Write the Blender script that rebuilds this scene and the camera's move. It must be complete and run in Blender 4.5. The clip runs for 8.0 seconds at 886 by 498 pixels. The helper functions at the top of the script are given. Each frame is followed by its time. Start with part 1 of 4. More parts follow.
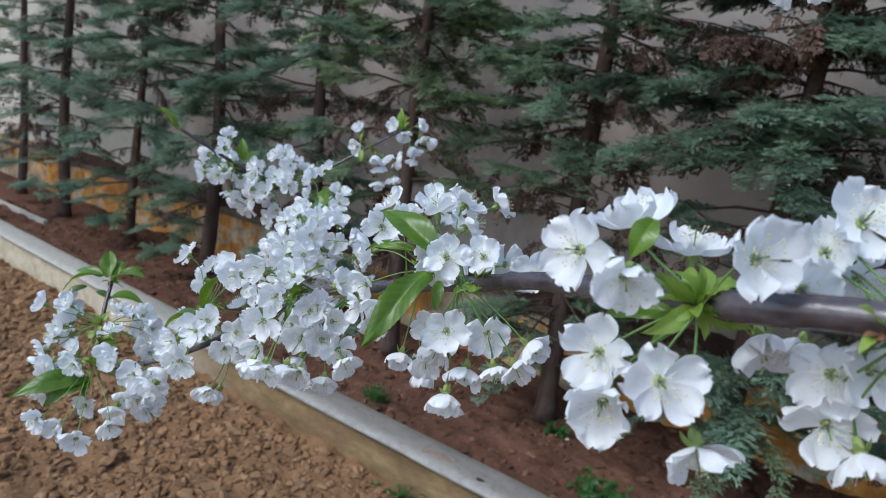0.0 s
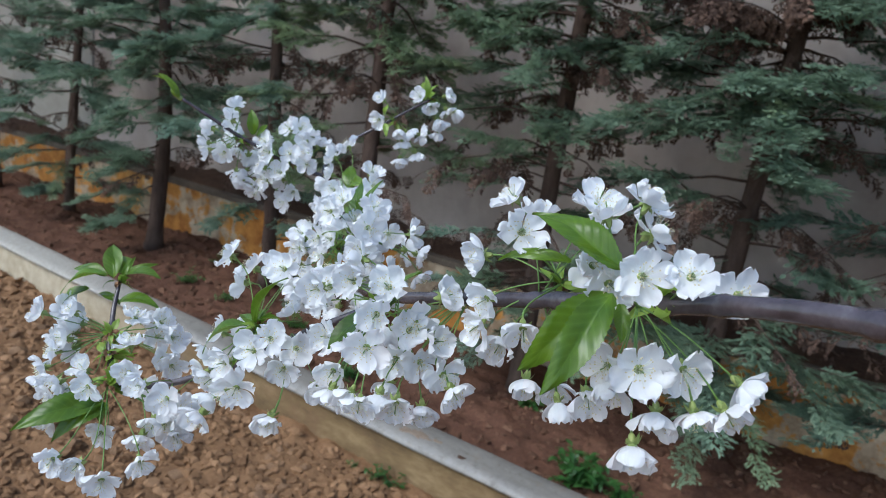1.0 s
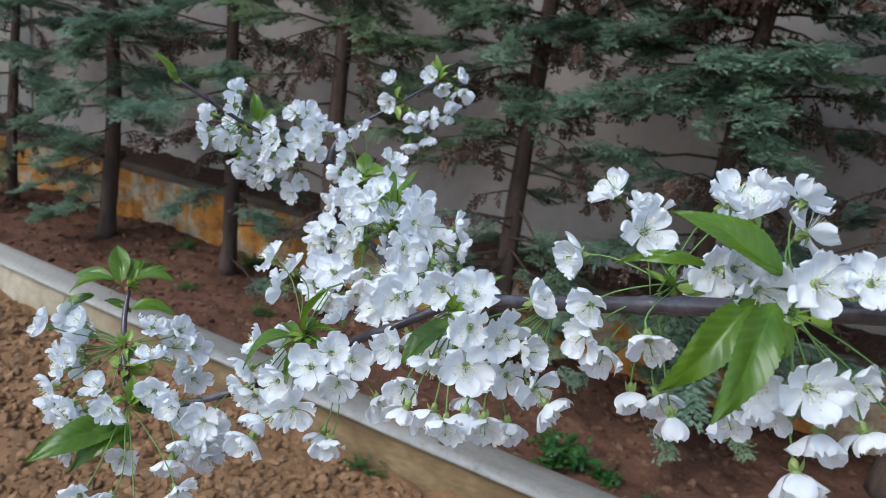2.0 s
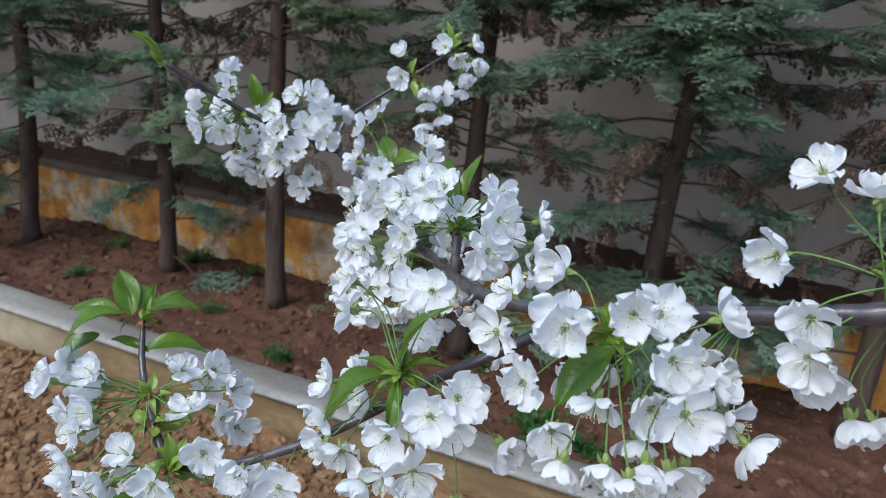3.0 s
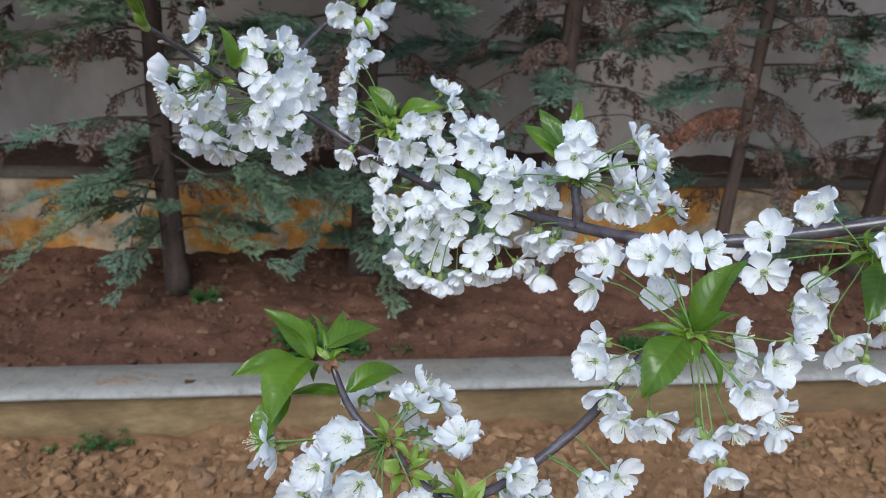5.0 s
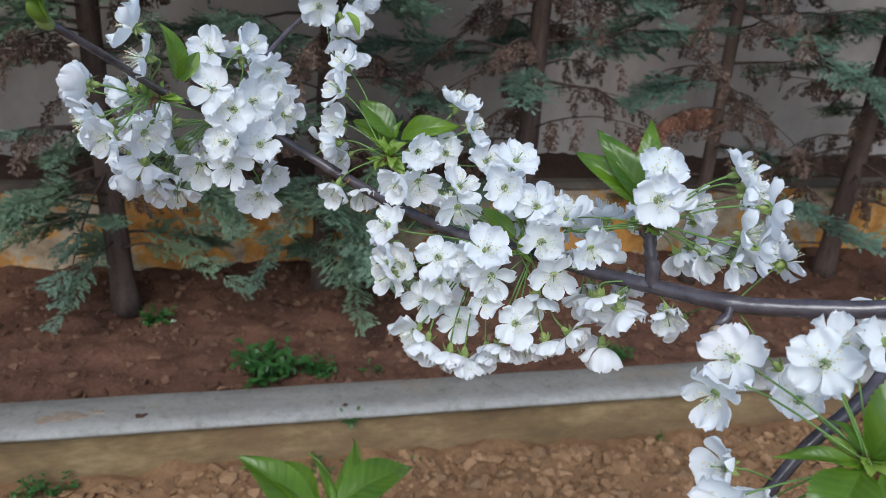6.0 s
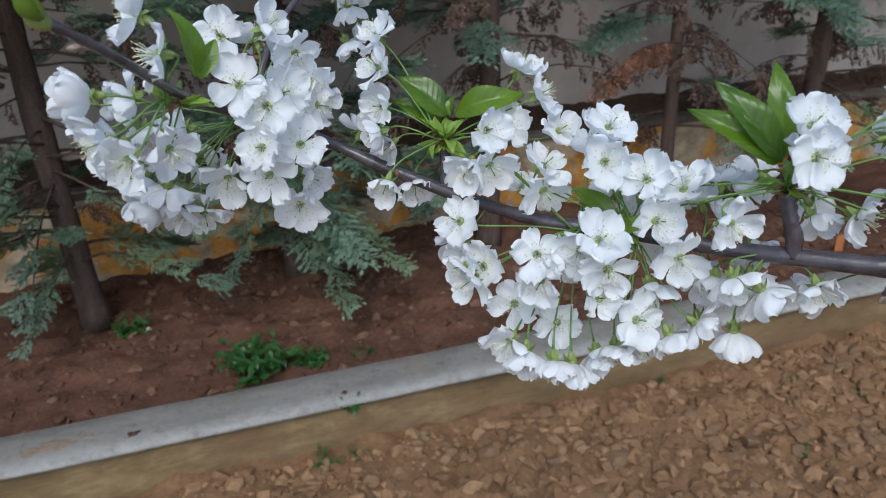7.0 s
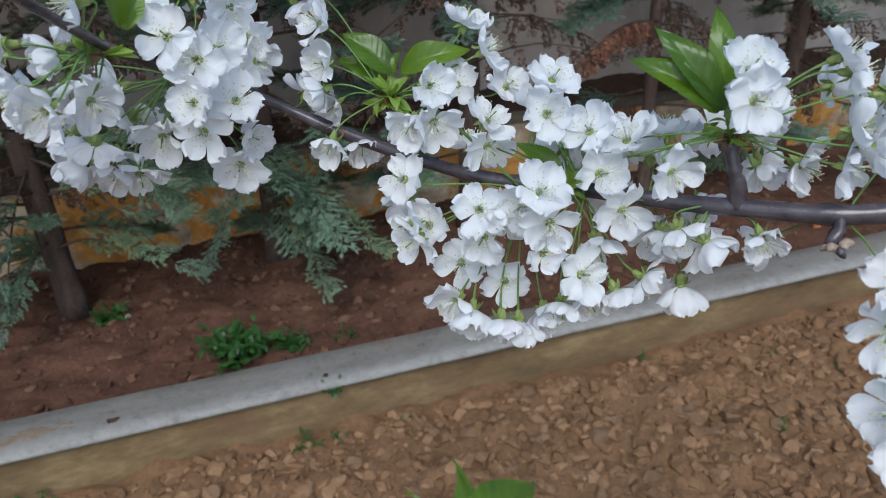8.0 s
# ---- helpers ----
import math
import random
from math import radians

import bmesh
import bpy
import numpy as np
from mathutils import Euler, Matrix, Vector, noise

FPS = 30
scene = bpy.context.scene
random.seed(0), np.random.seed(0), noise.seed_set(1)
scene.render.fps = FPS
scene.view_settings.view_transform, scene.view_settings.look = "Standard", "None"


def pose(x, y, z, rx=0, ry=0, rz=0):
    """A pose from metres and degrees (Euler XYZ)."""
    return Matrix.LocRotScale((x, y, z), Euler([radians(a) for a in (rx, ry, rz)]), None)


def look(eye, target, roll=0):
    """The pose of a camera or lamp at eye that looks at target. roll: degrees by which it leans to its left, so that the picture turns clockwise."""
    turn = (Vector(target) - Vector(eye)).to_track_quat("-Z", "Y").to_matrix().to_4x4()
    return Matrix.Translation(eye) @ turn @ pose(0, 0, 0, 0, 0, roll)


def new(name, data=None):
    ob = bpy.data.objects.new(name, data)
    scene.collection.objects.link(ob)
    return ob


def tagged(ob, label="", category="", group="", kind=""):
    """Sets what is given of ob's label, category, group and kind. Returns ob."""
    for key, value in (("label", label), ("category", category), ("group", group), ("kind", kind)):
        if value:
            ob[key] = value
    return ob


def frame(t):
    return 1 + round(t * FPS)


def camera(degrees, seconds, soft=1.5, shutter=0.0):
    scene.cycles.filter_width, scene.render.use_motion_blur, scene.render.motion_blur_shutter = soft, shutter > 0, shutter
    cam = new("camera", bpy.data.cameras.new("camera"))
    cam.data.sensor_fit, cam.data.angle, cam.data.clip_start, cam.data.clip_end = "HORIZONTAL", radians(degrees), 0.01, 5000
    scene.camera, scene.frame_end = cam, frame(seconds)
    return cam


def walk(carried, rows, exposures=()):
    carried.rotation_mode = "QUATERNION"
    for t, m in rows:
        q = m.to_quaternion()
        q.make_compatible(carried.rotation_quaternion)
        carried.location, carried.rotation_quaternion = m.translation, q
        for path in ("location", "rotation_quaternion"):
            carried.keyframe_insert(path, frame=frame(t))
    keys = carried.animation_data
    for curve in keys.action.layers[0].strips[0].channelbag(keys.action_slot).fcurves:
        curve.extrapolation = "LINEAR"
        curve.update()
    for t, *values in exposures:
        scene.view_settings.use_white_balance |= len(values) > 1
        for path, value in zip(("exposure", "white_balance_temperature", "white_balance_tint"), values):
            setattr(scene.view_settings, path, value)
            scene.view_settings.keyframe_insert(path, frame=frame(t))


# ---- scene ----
cam = camera(64.0, 8.0, soft=0.75)
# a small phone lens, focused on the blossom
cam.data.dof.use_dof, cam.data.dof.focus_distance, cam.data.dof.aperture_fstop = True, 0.47, 15.0
PATH = [
    (0, (-0.015, 0.008, 1.338), (-1.215, 1.561, 0.951), 7.2),
    (0.5, (-0.097, 0.015, 1.331), (-1.232, 1.603, 0.892), 7.8),
    (1, (-0.183, 0.015, 1.328), (-1.234, 1.653, 0.867), 7.7),
    (1.2, (-0.216, 0.012, 1.328), (-1.23, 1.673, 0.866), 7.5),
    (2.3, (-0.318, 0.02, 1.314), (-1.19, 1.744, 0.798), 7.1),
    (2.5, (-0.351, 0.03, 1.312), (-1.173, 1.776, 0.785), 6.6),
    (3, (-0.435, 0.053, 1.3), (-1.18, 1.826, 0.754), 5.0),
    (3.5, (-0.497, 0.048, 1.306), (-1.056, 1.887, 0.753), 6.3),
    (4, (-0.612, 0.031, 1.307), (-0.86, 1.908, 0.662), 4.8),
    (4.5, (-0.733, 0.022, 1.301), (-0.695, 1.891, 0.59), 3.6),
    (5, (-0.816, 0.036, 1.319), (-0.539, 1.866, 0.562), 3.4),
    (5.2, (-0.828, 0.067, 1.324), (-0.528, 1.904, 0.592), 4.3),
    (6.3, (-0.849, 0.227, 1.296), (-0.382, 2.011, 0.522), 1.4),
    (6.5, (-0.869, 0.245, 1.296), (-0.349, 2.005, 0.501), -0.1),
    (7, (-0.893, 0.285, 1.291), (-0.394, 2.028, 0.447), -2.4),
    (7.5, (-0.888, 0.293, 1.29), (-0.365, 2.043, 0.474), -2.7),
    (8, (-0.871, 0.278, 1.273), (-0.344, 1.994, 0.392), -2.8),
]

walk(cam, [(t, look(eye, target, roll)) for t, eye, target, roll in PATH], exposures=[(0.0, 1.04, 5750, 3.5), (1.0, 1.10, 5770, 3.5), (3.5, 1.06, 5840, 3.5), (4.7, 1.05, 5880, 3.5), (8.0, 0.77, 5850, 3.5)])

# ---- light: an overcast afternoon ----
world = bpy.data.worlds.new("sky")
scene.world = world
world.use_nodes = True
wn = world.node_tree.nodes
sky = wn.new("ShaderNodeTexSky")
sky.sky_type, sky.sun_disc = "NISHITA", False
sky.sun_elevation, sky.sun_rotation = radians(48), radians(200)
sky.air_density, sky.dust_density, sky.ozone_density = 1.0, 2.0, 1.0
world.node_tree.links.new(sky.outputs[0], wn["Background"].inputs[0])
wn["Background"].inputs[1].default_value = 0.11
sun = new("sun", bpy.data.lights.new("sun", "SUN"))
sun.data.energy, sun.data.angle, sun.data.color = 1.0, radians(30), (1.0, 0.97, 0.93)
sun.matrix_world = look((-1.5, -4, 5.2), (0, 0, 0))


# ---- materials ----
KERB_Y0, KERB_Y1 = 2.024, 2.212  # front and back of the kerb's coping


def material(name, rough=0.7, spec=0.4):
    m = bpy.data.materials.new(name)
    m.use_nodes = True
    n, l = m.node_tree.nodes, m.node_tree.links
    b = n["Principled BSDF"]
    b.inputs["Roughness"].default_value = rough
    b.inputs["Specular IOR Level"].default_value = spec
    return m, n, l, b


def noise_tex(n, l, scale, detail=4.0, rough=0.6, coords="Object", stretch=(1, 1, 1)):
    tc = n.new("ShaderNodeTexCoord")
    mp = n.new("ShaderNodeMapping")
    mp.inputs["Scale"].default_value = stretch
    t = n.new("ShaderNodeTexNoise")
    t.inputs["Scale"].default_value, t.inputs["Detail"].default_value, t.inputs["Roughness"].default_value = scale, detail, rough
    l.new(tc.outputs[coords], mp.inputs[0])
    l.new(mp.outputs[0], t.inputs["Vector"])
    return t.outputs["Fac"]


def ramp(n, l, fac, stops):
    r = n.new("ShaderNodeValToRGB")
    e = r.color_ramp.elements
    while len(e) < len(stops):
        e.new(0.5)
    for k, (p, c) in zip(e, stops):
        k.position, k.color = p, (*c, 1)
    l.new(fac, r.inputs[0])
    return r.outputs[0]


def mixed(n, l, fac, a, b, mode="MIX"):
    m = n.new("ShaderNodeMix")
    m.data_type, m.blend_type = "RGBA", mode
    for sock, v in ((m.inputs[0], fac), (m.inputs[6], a), (m.inputs[7], b)):
        if isinstance(v, (int, float)):
            sock.default_value = v
        elif isinstance(v, tuple):
            sock.default_value = (*v, 1)
        else:
            l.new(v, sock)
    return m.outputs[2]


def bump(n, l, b, fac, strength=0.4, distance=0.01):
    k = n.new("ShaderNodeBump")
    k.inputs["Strength"].default_value, k.inputs["Distance"].default_value = strength, distance
    l.new(fac, k.inputs["Height"])
    l.new(k.outputs[0], b.inputs["Normal"])


def translucent(m, n, l, b, colour, amount):
    out = n["Material Output"]
    tr = n.new("ShaderNodeBsdfTranslucent")
    if isinstance(colour, tuple):
        tr.inputs[0].default_value = (*colour, 1)
    else:
        l.new(colour, tr.inputs[0])
    mix = n.new("ShaderNodeMixShader")
    mix.inputs[0].default_value = amount
    l.new(b.outputs[0], mix.inputs[1])
    l.new(tr.outputs[0], mix.inputs[2])
    l.new(mix.outputs[0], out.inputs[0])


def object_random(n):
    return n.new("ShaderNodeObjectInfo").outputs["Random"]


def mat_petal():
    m, n, l, b = material("petal_white", 0.55, 0.25)
    v = noise_tex(n, l, 9, 3, stretch=(60, 6, 1))
    c = ramp(n, l, v, [(0.3, (0.79, 0.81, 0.855)), (0.7, (0.88, 0.90, 0.925))])
    c = mixed(n, l, 0.5, c, ramp(n, l, object_random(n), [(0.0, (0.83, 0.84, 0.87)), (0.9, (0.92, 0.92, 0.93)), (1.0, (0.92, 0.86, 0.86))]))
    l.new(c, b.inputs["Base Color"])
    w = noise_tex(n, l, 230, 3, 0.55)
    crinkle = mixed(n, l, 0.5, v, w)
    bump(n, l, b, crinkle, 0.35, 0.0014)
    translucent(m, n, l, b, c, 0.42)
    return m


def mat_leaf(name, dark, light, amount=0.35):
    m, n, l, b = material(name, 0.38, 0.5)
    v = noise_tex(n, l, 40, 4)
    c = mixed(n, l, 0.4, ramp(n, l, v, [(0.3, dark), (0.75, light)]), ramp(n, l, object_random(n), [(0, dark), (1, light)]))
    l.new(c, b.inputs["Base Color"])
    bump(n, l, b, noise_tex(n, l, 250, 3), 0.15, 0.001)
    translucent(m, n, l, b, mixed(n, l, 0.5, c, (0.30, 0.50, 0.04)), amount)
    return m


def mat_cherry_leaf(name, dark, light, amount):
    m, n, l, b = material(name, 0.30, 0.45)
    uv = n.new("ShaderNodeUVMap")
    sep = n.new("ShaderNodeSeparateXYZ")
    l.new(uv.outputs[0], sep.inputs[0])

    def op(kind, a, c=None):
        k = n.new("ShaderNodeMath")
        k.operation = kind
        for q, v in zip(k.inputs, (a, c)):
            if isinstance(v, (int, float)):
                q.default_value = v
            elif v is not None:
                l.new(v, q)
        return k.outputs[0]

    across = op("ABSOLUTE", op("SUBTRACT", sep.outputs[0], 0.5))
    wave = op("SINE", op("MULTIPLY", op("SUBTRACT", op("MULTIPLY", sep.outputs[1], 9.5), op("MULTIPLY", across, 3.4)), 6.2832))
    rib = op("POWER", op("ABSOLUTE", op("SINE", op("MULTIPLY", op("SUBTRACT", op("MULTIPLY", sep.outputs[1], 9.5), op("MULTIPLY", across, 3.4)), 3.1416))), 0.45)
    mid = op("MINIMUM", op("MULTIPLY", across, 28.0), 1.0)
    line = op("MULTIPLY", rib, mid)
    v = noise_tex(n, l, 60, 4)
    c = mixed(n, l, 0.4, ramp(n, l, v, [(0.3, dark), (0.75, light)]), ramp(n, l, object_random(n), [(0, dark), (1, light)]))
    pale = mixed(n, l, 0.13, c, (0.26, 0.42, 0.09))
    c = mixed(n, l, line, pale, c)
    l.new(c, b.inputs["Base Color"])
    k = n.new("ShaderNodeBump")
    k.inputs["Strength"].default_value, k.inputs["Distance"].default_value = 0.10, 0.0015
    l.new(op("ADD", op("MULTIPLY", wave, 0.35), line), k.inputs["Height"])
    l.new(k.outputs[0], b.inputs["Normal"])
    translucent(m, n, l, b, mixed(n, l, 0.5, c, (0.30, 0.50, 0.04)), amount)
    return m


def mat_plain(name, a, b_, scale, rough=0.6, spec=0.4, strength=0.3, dist=0.003, detail=5.0, stretch=(1, 1, 1)):
    m, n, l, b = material(name, rough, spec)
    v = noise_tex(n, l, scale, detail, stretch=stretch)
    w = noise_tex(n, l, scale * 7.3, detail)
    c = mixed(n, l, 0.35, ramp(n, l, v, [(0.28, a), (0.72, b_)]), ramp(n, l, w, [(0.3, a), (0.7, b_)]))
    l.new(c, b.inputs["Base Color"])
    bump(n, l, b, w, strength, dist)
    return m


def mat_bark():
    m, n, l, b = material("cherry_bark", 0.27, 0.6)
    v = noise_tex(n, l, 60, 5, stretch=(1, 1, 1))
    c = ramp(n, l, v, [(0.3, (0.032, 0.024, 0.028)), (0.58, (0.075, 0.061, 0.070)), (0.80, (0.15, 0.135, 0.145))])
    l.new(c, b.inputs["Base Color"])
    bump(n, l, b, noise_tex(n, l, 220, 4), 0.22, 0.0015)
    return m


def mat_foliage():
    m, n, l, b = material("conifer_needles", 0.6, 0.3)
    g = n.new("ShaderNodeNewGeometry").outputs["Random Per Island"]
    c = ramp(n, l, g, [(0.0, (0.125, 0.180, 0.135)), (0.5, (0.210, 0.300, 0.220)), (0.85, (0.285, 0.390, 0.288)), (1.0, (0.32, 0.42, 0.31))])
    big = ramp(n, l, noise_tex(n, l, 2.2, 3), [(0.35, (0.75, 0.75, 0.7)), (0.65, (1, 1, 1))])
    c = mixed(n, l, 1.0, c, big, "MULTIPLY")
    tone = ramp(n, l, object_random(n), [(0.0, (0.94, 1.0, 1.04)), (0.5, (1.0, 1.0, 0.95)), (1.0, (1.18, 1.10, 0.82))])
    c = mixed(n, l, 1.0, c, tone, "MULTIPLY")
    l.new(c, b.inputs["Base Color"])
    translucent(m, n, l, b, c, 0.45)
    return m


def mat_dead(name, dark, mid, light):
    m, n, l, b = material(name, 0.85, 0.15)
    g = n.new("ShaderNodeNewGeometry").outputs["Random Per Island"]
    l.new(ramp(n, l, g, [(0.0, dark), (0.6, mid), (1.0, light)]), b.inputs["Base Color"])
    return m


def mat_soil(name, dark, mid, light):
    m, n, l, b = material(name, 0.95, 0.1)
    v = noise_tex(n, l, 5.0, 6, 0.7)
    w = noise_tex(n, l, 70, 6, 0.7)
    c = mixed(n, l, 0.5, ramp(n, l, v, [(0.3, dark), (0.55, mid), (0.8, light)]), ramp(n, l, w, [(0.25, dark), (0.5, mid), (0.8, light)]))
    l.new(c, b.inputs["Base Color"])
    bump(n, l, b, noise_tex(n, l, 130, 6, 0.75), 0.7, 0.008)
    return m


def mat_clod(name, dark, mid, light):
    m, n, l, b = material(name, 0.95, 0.1)
    g = n.new("ShaderNodeNewGeometry").outputs["Random Per Island"]
    c = ramp(n, l, g, [(0.0, dark), (0.6, mid), (1.0, light)])
    c = mixed(n, l, 0.4, c, ramp(n, l, noise_tex(n, l, 60, 6, 0.7), [(0.3, dark), (0.75, light)]))
    l.new(c, b.inputs["Base Color"])
    bump(n, l, b, noise_tex(n, l, 120, 5, 0.65), 0.5, 0.005)
    return m


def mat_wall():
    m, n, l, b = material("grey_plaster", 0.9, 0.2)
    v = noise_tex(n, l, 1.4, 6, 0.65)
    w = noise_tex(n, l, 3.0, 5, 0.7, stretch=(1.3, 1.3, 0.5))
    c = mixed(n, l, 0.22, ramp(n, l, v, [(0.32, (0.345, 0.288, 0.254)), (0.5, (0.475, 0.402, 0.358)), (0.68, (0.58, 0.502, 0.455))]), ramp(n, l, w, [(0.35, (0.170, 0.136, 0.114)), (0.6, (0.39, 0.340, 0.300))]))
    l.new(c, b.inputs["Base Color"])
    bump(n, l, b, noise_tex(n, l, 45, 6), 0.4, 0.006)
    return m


def mat_plinth():
    m, n, l, b = material("ochre_paint", 0.85, 0.2)
    v = noise_tex(n, l, 3.2, 7, 0.7)
    w = noise_tex(n, l, 1.6, 5, 0.7)
    c = ramp(n, l, w, [(0.30, (0.40, 0.165, 0.035)), (0.50, (0.53, 0.255, 0.065)), (0.70, (0.56, 0.36, 0.14))])
    flaked = ramp(n, l, v, [(0.50, (0, 0, 0)), (0.525, (1, 1, 1))])
    c = mixed(n, l, flaked, c, ramp(n, l, noise_tex(n, l, 6, 5, 0.6), [(0.35, (0.36, 0.27, 0.18)), (0.65, (0.54, 0.43, 0.31))]))
    dirt = ramp(n, l, noise_tex(n, l, 9, 6, 0.7), [(0.36, (0.32, 0.25, 0.21)), (0.60, (1, 1, 1))])
    c = mixed(n, l, 0.75, c, dirt, "MULTIPLY")
    l.new(c, b.inputs["Base Color"])
    bump(n, l, b, v, 0.5, 0.01)
    return m


def west_light_mask(n, l, begin, full):
    """How far the brighter western daylight painted into the kerb has begun, with a ragged border."""
    tc = n.new("ShaderNodeTexCoord")
    sep = n.new("ShaderNodeSeparateXYZ")
    l.new(tc.outputs["Object"], sep.inputs[0])
    wob = n.new("ShaderNodeMath")
    wob.operation, wob.inputs[1].default_value = "MULTIPLY_ADD", 1.2
    l.new(noise_tex(n, l, 3.0, 6, 0.7), wob.inputs[0])
    l.new(sep.outputs[0], wob.inputs[2])
    span = n.new("ShaderNodeMapRange")
    span.inputs["From Min"].default_value, span.inputs["From Max"].default_value = begin + 0.6, full + 0.6
    span.inputs["To Max"].default_value = 0.85
    l.new(wob.outputs[0], span.inputs["Value"])
    return span.outputs[0]


def mat_coping():
    m, n, l, b = material("concrete_coping", 0.85, 0.25)
    v = noise_tex(n, l, 7, 8, 0.75, stretch=(0.6, 1, 1))
    w = noise_tex(n, l, 50, 6, 0.7)
    c = mixed(n, l, 0.45, ramp(n, l, v, [(0.32, (0.098, 0.086, 0.074)), (0.5, (0.180, 0.163, 0.142)), (0.68, (0.250, 0.230, 0.203))]), ramp(n, l, w, [(0.25, (0.15, 0.137, 0.120)), (0.7, (0.265, 0.244, 0.215))]))
    stain = ramp(n, l, noise_tex(n, l, 2.6, 8, 0.8), [(0.54, (0, 0, 0)), (0.68, (0.85, 0.85, 0.85))])
    c = mixed(n, l, stain, c, (0.21, 0.155, 0.108))
    dark = ramp(n, l, noise_tex(n, l, 17, 6, 0.8), [(0.32, (0.48, 0.44, 0.40)), (0.45, (1, 1, 1))])
    c = mixed(n, l, 0.8, c, dark, "MULTIPLY")
    tc = n.new("ShaderNodeTexCoord")
    sep = n.new("ShaderNodeSeparateXYZ")
    l.new(tc.outputs["Object"], sep.inputs[0])
    wob = n.new("ShaderNodeMath")
    wob.operation, wob.inputs[1].default_value = "MULTIPLY_ADD", 0.05
    l.new(noise_tex(n, l, 5.0, 6, 0.7), wob.inputs[0])
    l.new(sep.outputs[1], wob.inputs[2])
    rub = n.new("ShaderNodeMapRange")
    rub.inputs["From Min"].default_value, rub.inputs["From Max"].default_value = KERB_Y0 + 0.105, KERB_Y0 + 0.035
    l.new(wob.outputs[0], rub.inputs["Value"])
    worn = mixed(n, l, 1.0, rub.outputs[0], ramp(n, l, noise_tex(n, l, 23, 6, 0.8), [(0.35, (0.15, 0.15, 0.15)), (0.6, (0.8, 0.8, 0.8))]), "MULTIPLY")
    c = mixed(n, l, worn, c, (0.33, 0.315, 0.296))
    # paler concrete to the west: the brighter daylight there is painted in
    c = mixed(n, l, west_light_mask(n, l, -2.6, -4.4), c, ramp(n, l, w, [(0.3, (0.29, 0.26, 0.22)), (0.65, (0.44, 0.41, 0.36))]))
    l.new(c, b.inputs["Base Color"])
    bump(n, l, b, w, 0.6, 0.004)
    return m


def mat_kerb():
    m, n, l, b = material("kerb_face", 0.9, 0.2)
    v = noise_tex(n, l, 5, 8, 0.75, stretch=(0.7, 1, 2.0))
    c = ramp(n, l, v, [(0.30, (0.100, 0.066, 0.036)), (0.50, (0.180, 0.122, 0.060)), (0.70, (0.30, 0.215, 0.115))])
    mud = ramp(n, l, noise_tex(n, l, 2.1, 7, 0.8), [(0.46, (0, 0, 0)), (0.64, (0.8, 0.8, 0.8))])
    c = mixed(n, l, mud, c, (0.17, 0.10, 0.058))
    # cream tones that put the west end's brighter daylight into the face colour
    pale = ramp(n, l, noise_tex(n, l, 9, 6, 0.7), [(0.30, (0.32, 0.265, 0.175)), (0.62, (0.54, 0.475, 0.36))])
    c = mixed(n, l, west_light_mask(n, l, -2.6, -3.9), c, pale)
    l.new(c, b.inputs["Base Color"])
    bump(n, l, b, noise_tex(n, l, 60, 6, 0.7), 0.5, 0.005)
    return m


PETAL = mat_petal()
LEAF = mat_cherry_leaf("cherry_leaf", (0.030, 0.074, 0.004), (0.125, 0.210, 0.010), 0.26)
YOUNG = mat_leaf("young_leaf", (0.15, 0.25, 0.03), (0.32, 0.42, 0.08))
STALK = mat_plain("green_stalk", (0.09, 0.18, 0.035), (0.18, 0.29, 0.08), 80, 0.45)
CALYX = mat_plain("calyx_green", (0.14, 0.23, 0.05), (0.30, 0.33, 0.11), 120, 0.5)
FILAMENT = mat_plain("filament", (0.74, 0.77, 0.62), (0.86, 0.88, 0.82), 60, 0.5)
ANTHER = mat_plain("anther", (0.60, 0.51, 0.26), (0.80, 0.72, 0.46), 200, 0.6)
SCALE_BROWN = mat_plain("bud_scale", (0.10, 0.045, 0.025), (0.24, 0.12, 0.05), 200, 0.6)
FILAMENT_BUD = mat_plain("pale_bud", (0.22, 0.15, 0.11), (0.42, 0.33, 0.26), 150, 0.6)
BARK = mat_bark()
CONIFER_BARK = mat_plain("conifer_bark", (0.050, 0.034, 0.028), (0.138, 0.096, 0.078), 18, 0.95, 0.1, 0.9, 0.01, stretch=(3, 3, 0.5))
FOLIAGE = mat_foliage()
DEAD = mat_dead("dead_needles", (0.050, 0.032, 0.026), (0.108, 0.069, 0.053), (0.185, 0.115, 0.083))
RUST = mat_dead("rust_needles", (0.09, 0.042, 0.027), (0.19, 0.088, 0.055), (0.27, 0.132, 0.083))
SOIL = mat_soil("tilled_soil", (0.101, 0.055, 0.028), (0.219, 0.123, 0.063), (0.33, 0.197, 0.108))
# reddish bed soil, darkened further with the conifers' shade painted into its colour
BED = mat_soil("bed_soil_painted_shade", (0.040, 0.020, 0.014), (0.112, 0.055, 0.036), (0.23, 0.125, 0.076))
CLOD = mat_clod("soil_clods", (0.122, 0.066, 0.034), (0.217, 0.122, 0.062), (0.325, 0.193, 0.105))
LUMP = mat_plain("clod_soil", (0.125, 0.070, 0.038), (0.33, 0.205, 0.120), 28, 0.95, 0.1, 0.6, 0.005)
# lumps toned to match the shade painted into the bed
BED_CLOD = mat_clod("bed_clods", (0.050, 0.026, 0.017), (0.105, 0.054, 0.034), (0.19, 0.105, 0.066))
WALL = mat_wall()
PLINTH = mat_plinth()
COPING = mat_coping()
KERB = mat_kerb()
PALE = mat_plain("pale_wall", (0.33, 0.30, 0.26), (0.47, 0.44, 0.39), 2.5, 0.9, 0.2, 0.3, 0.005)
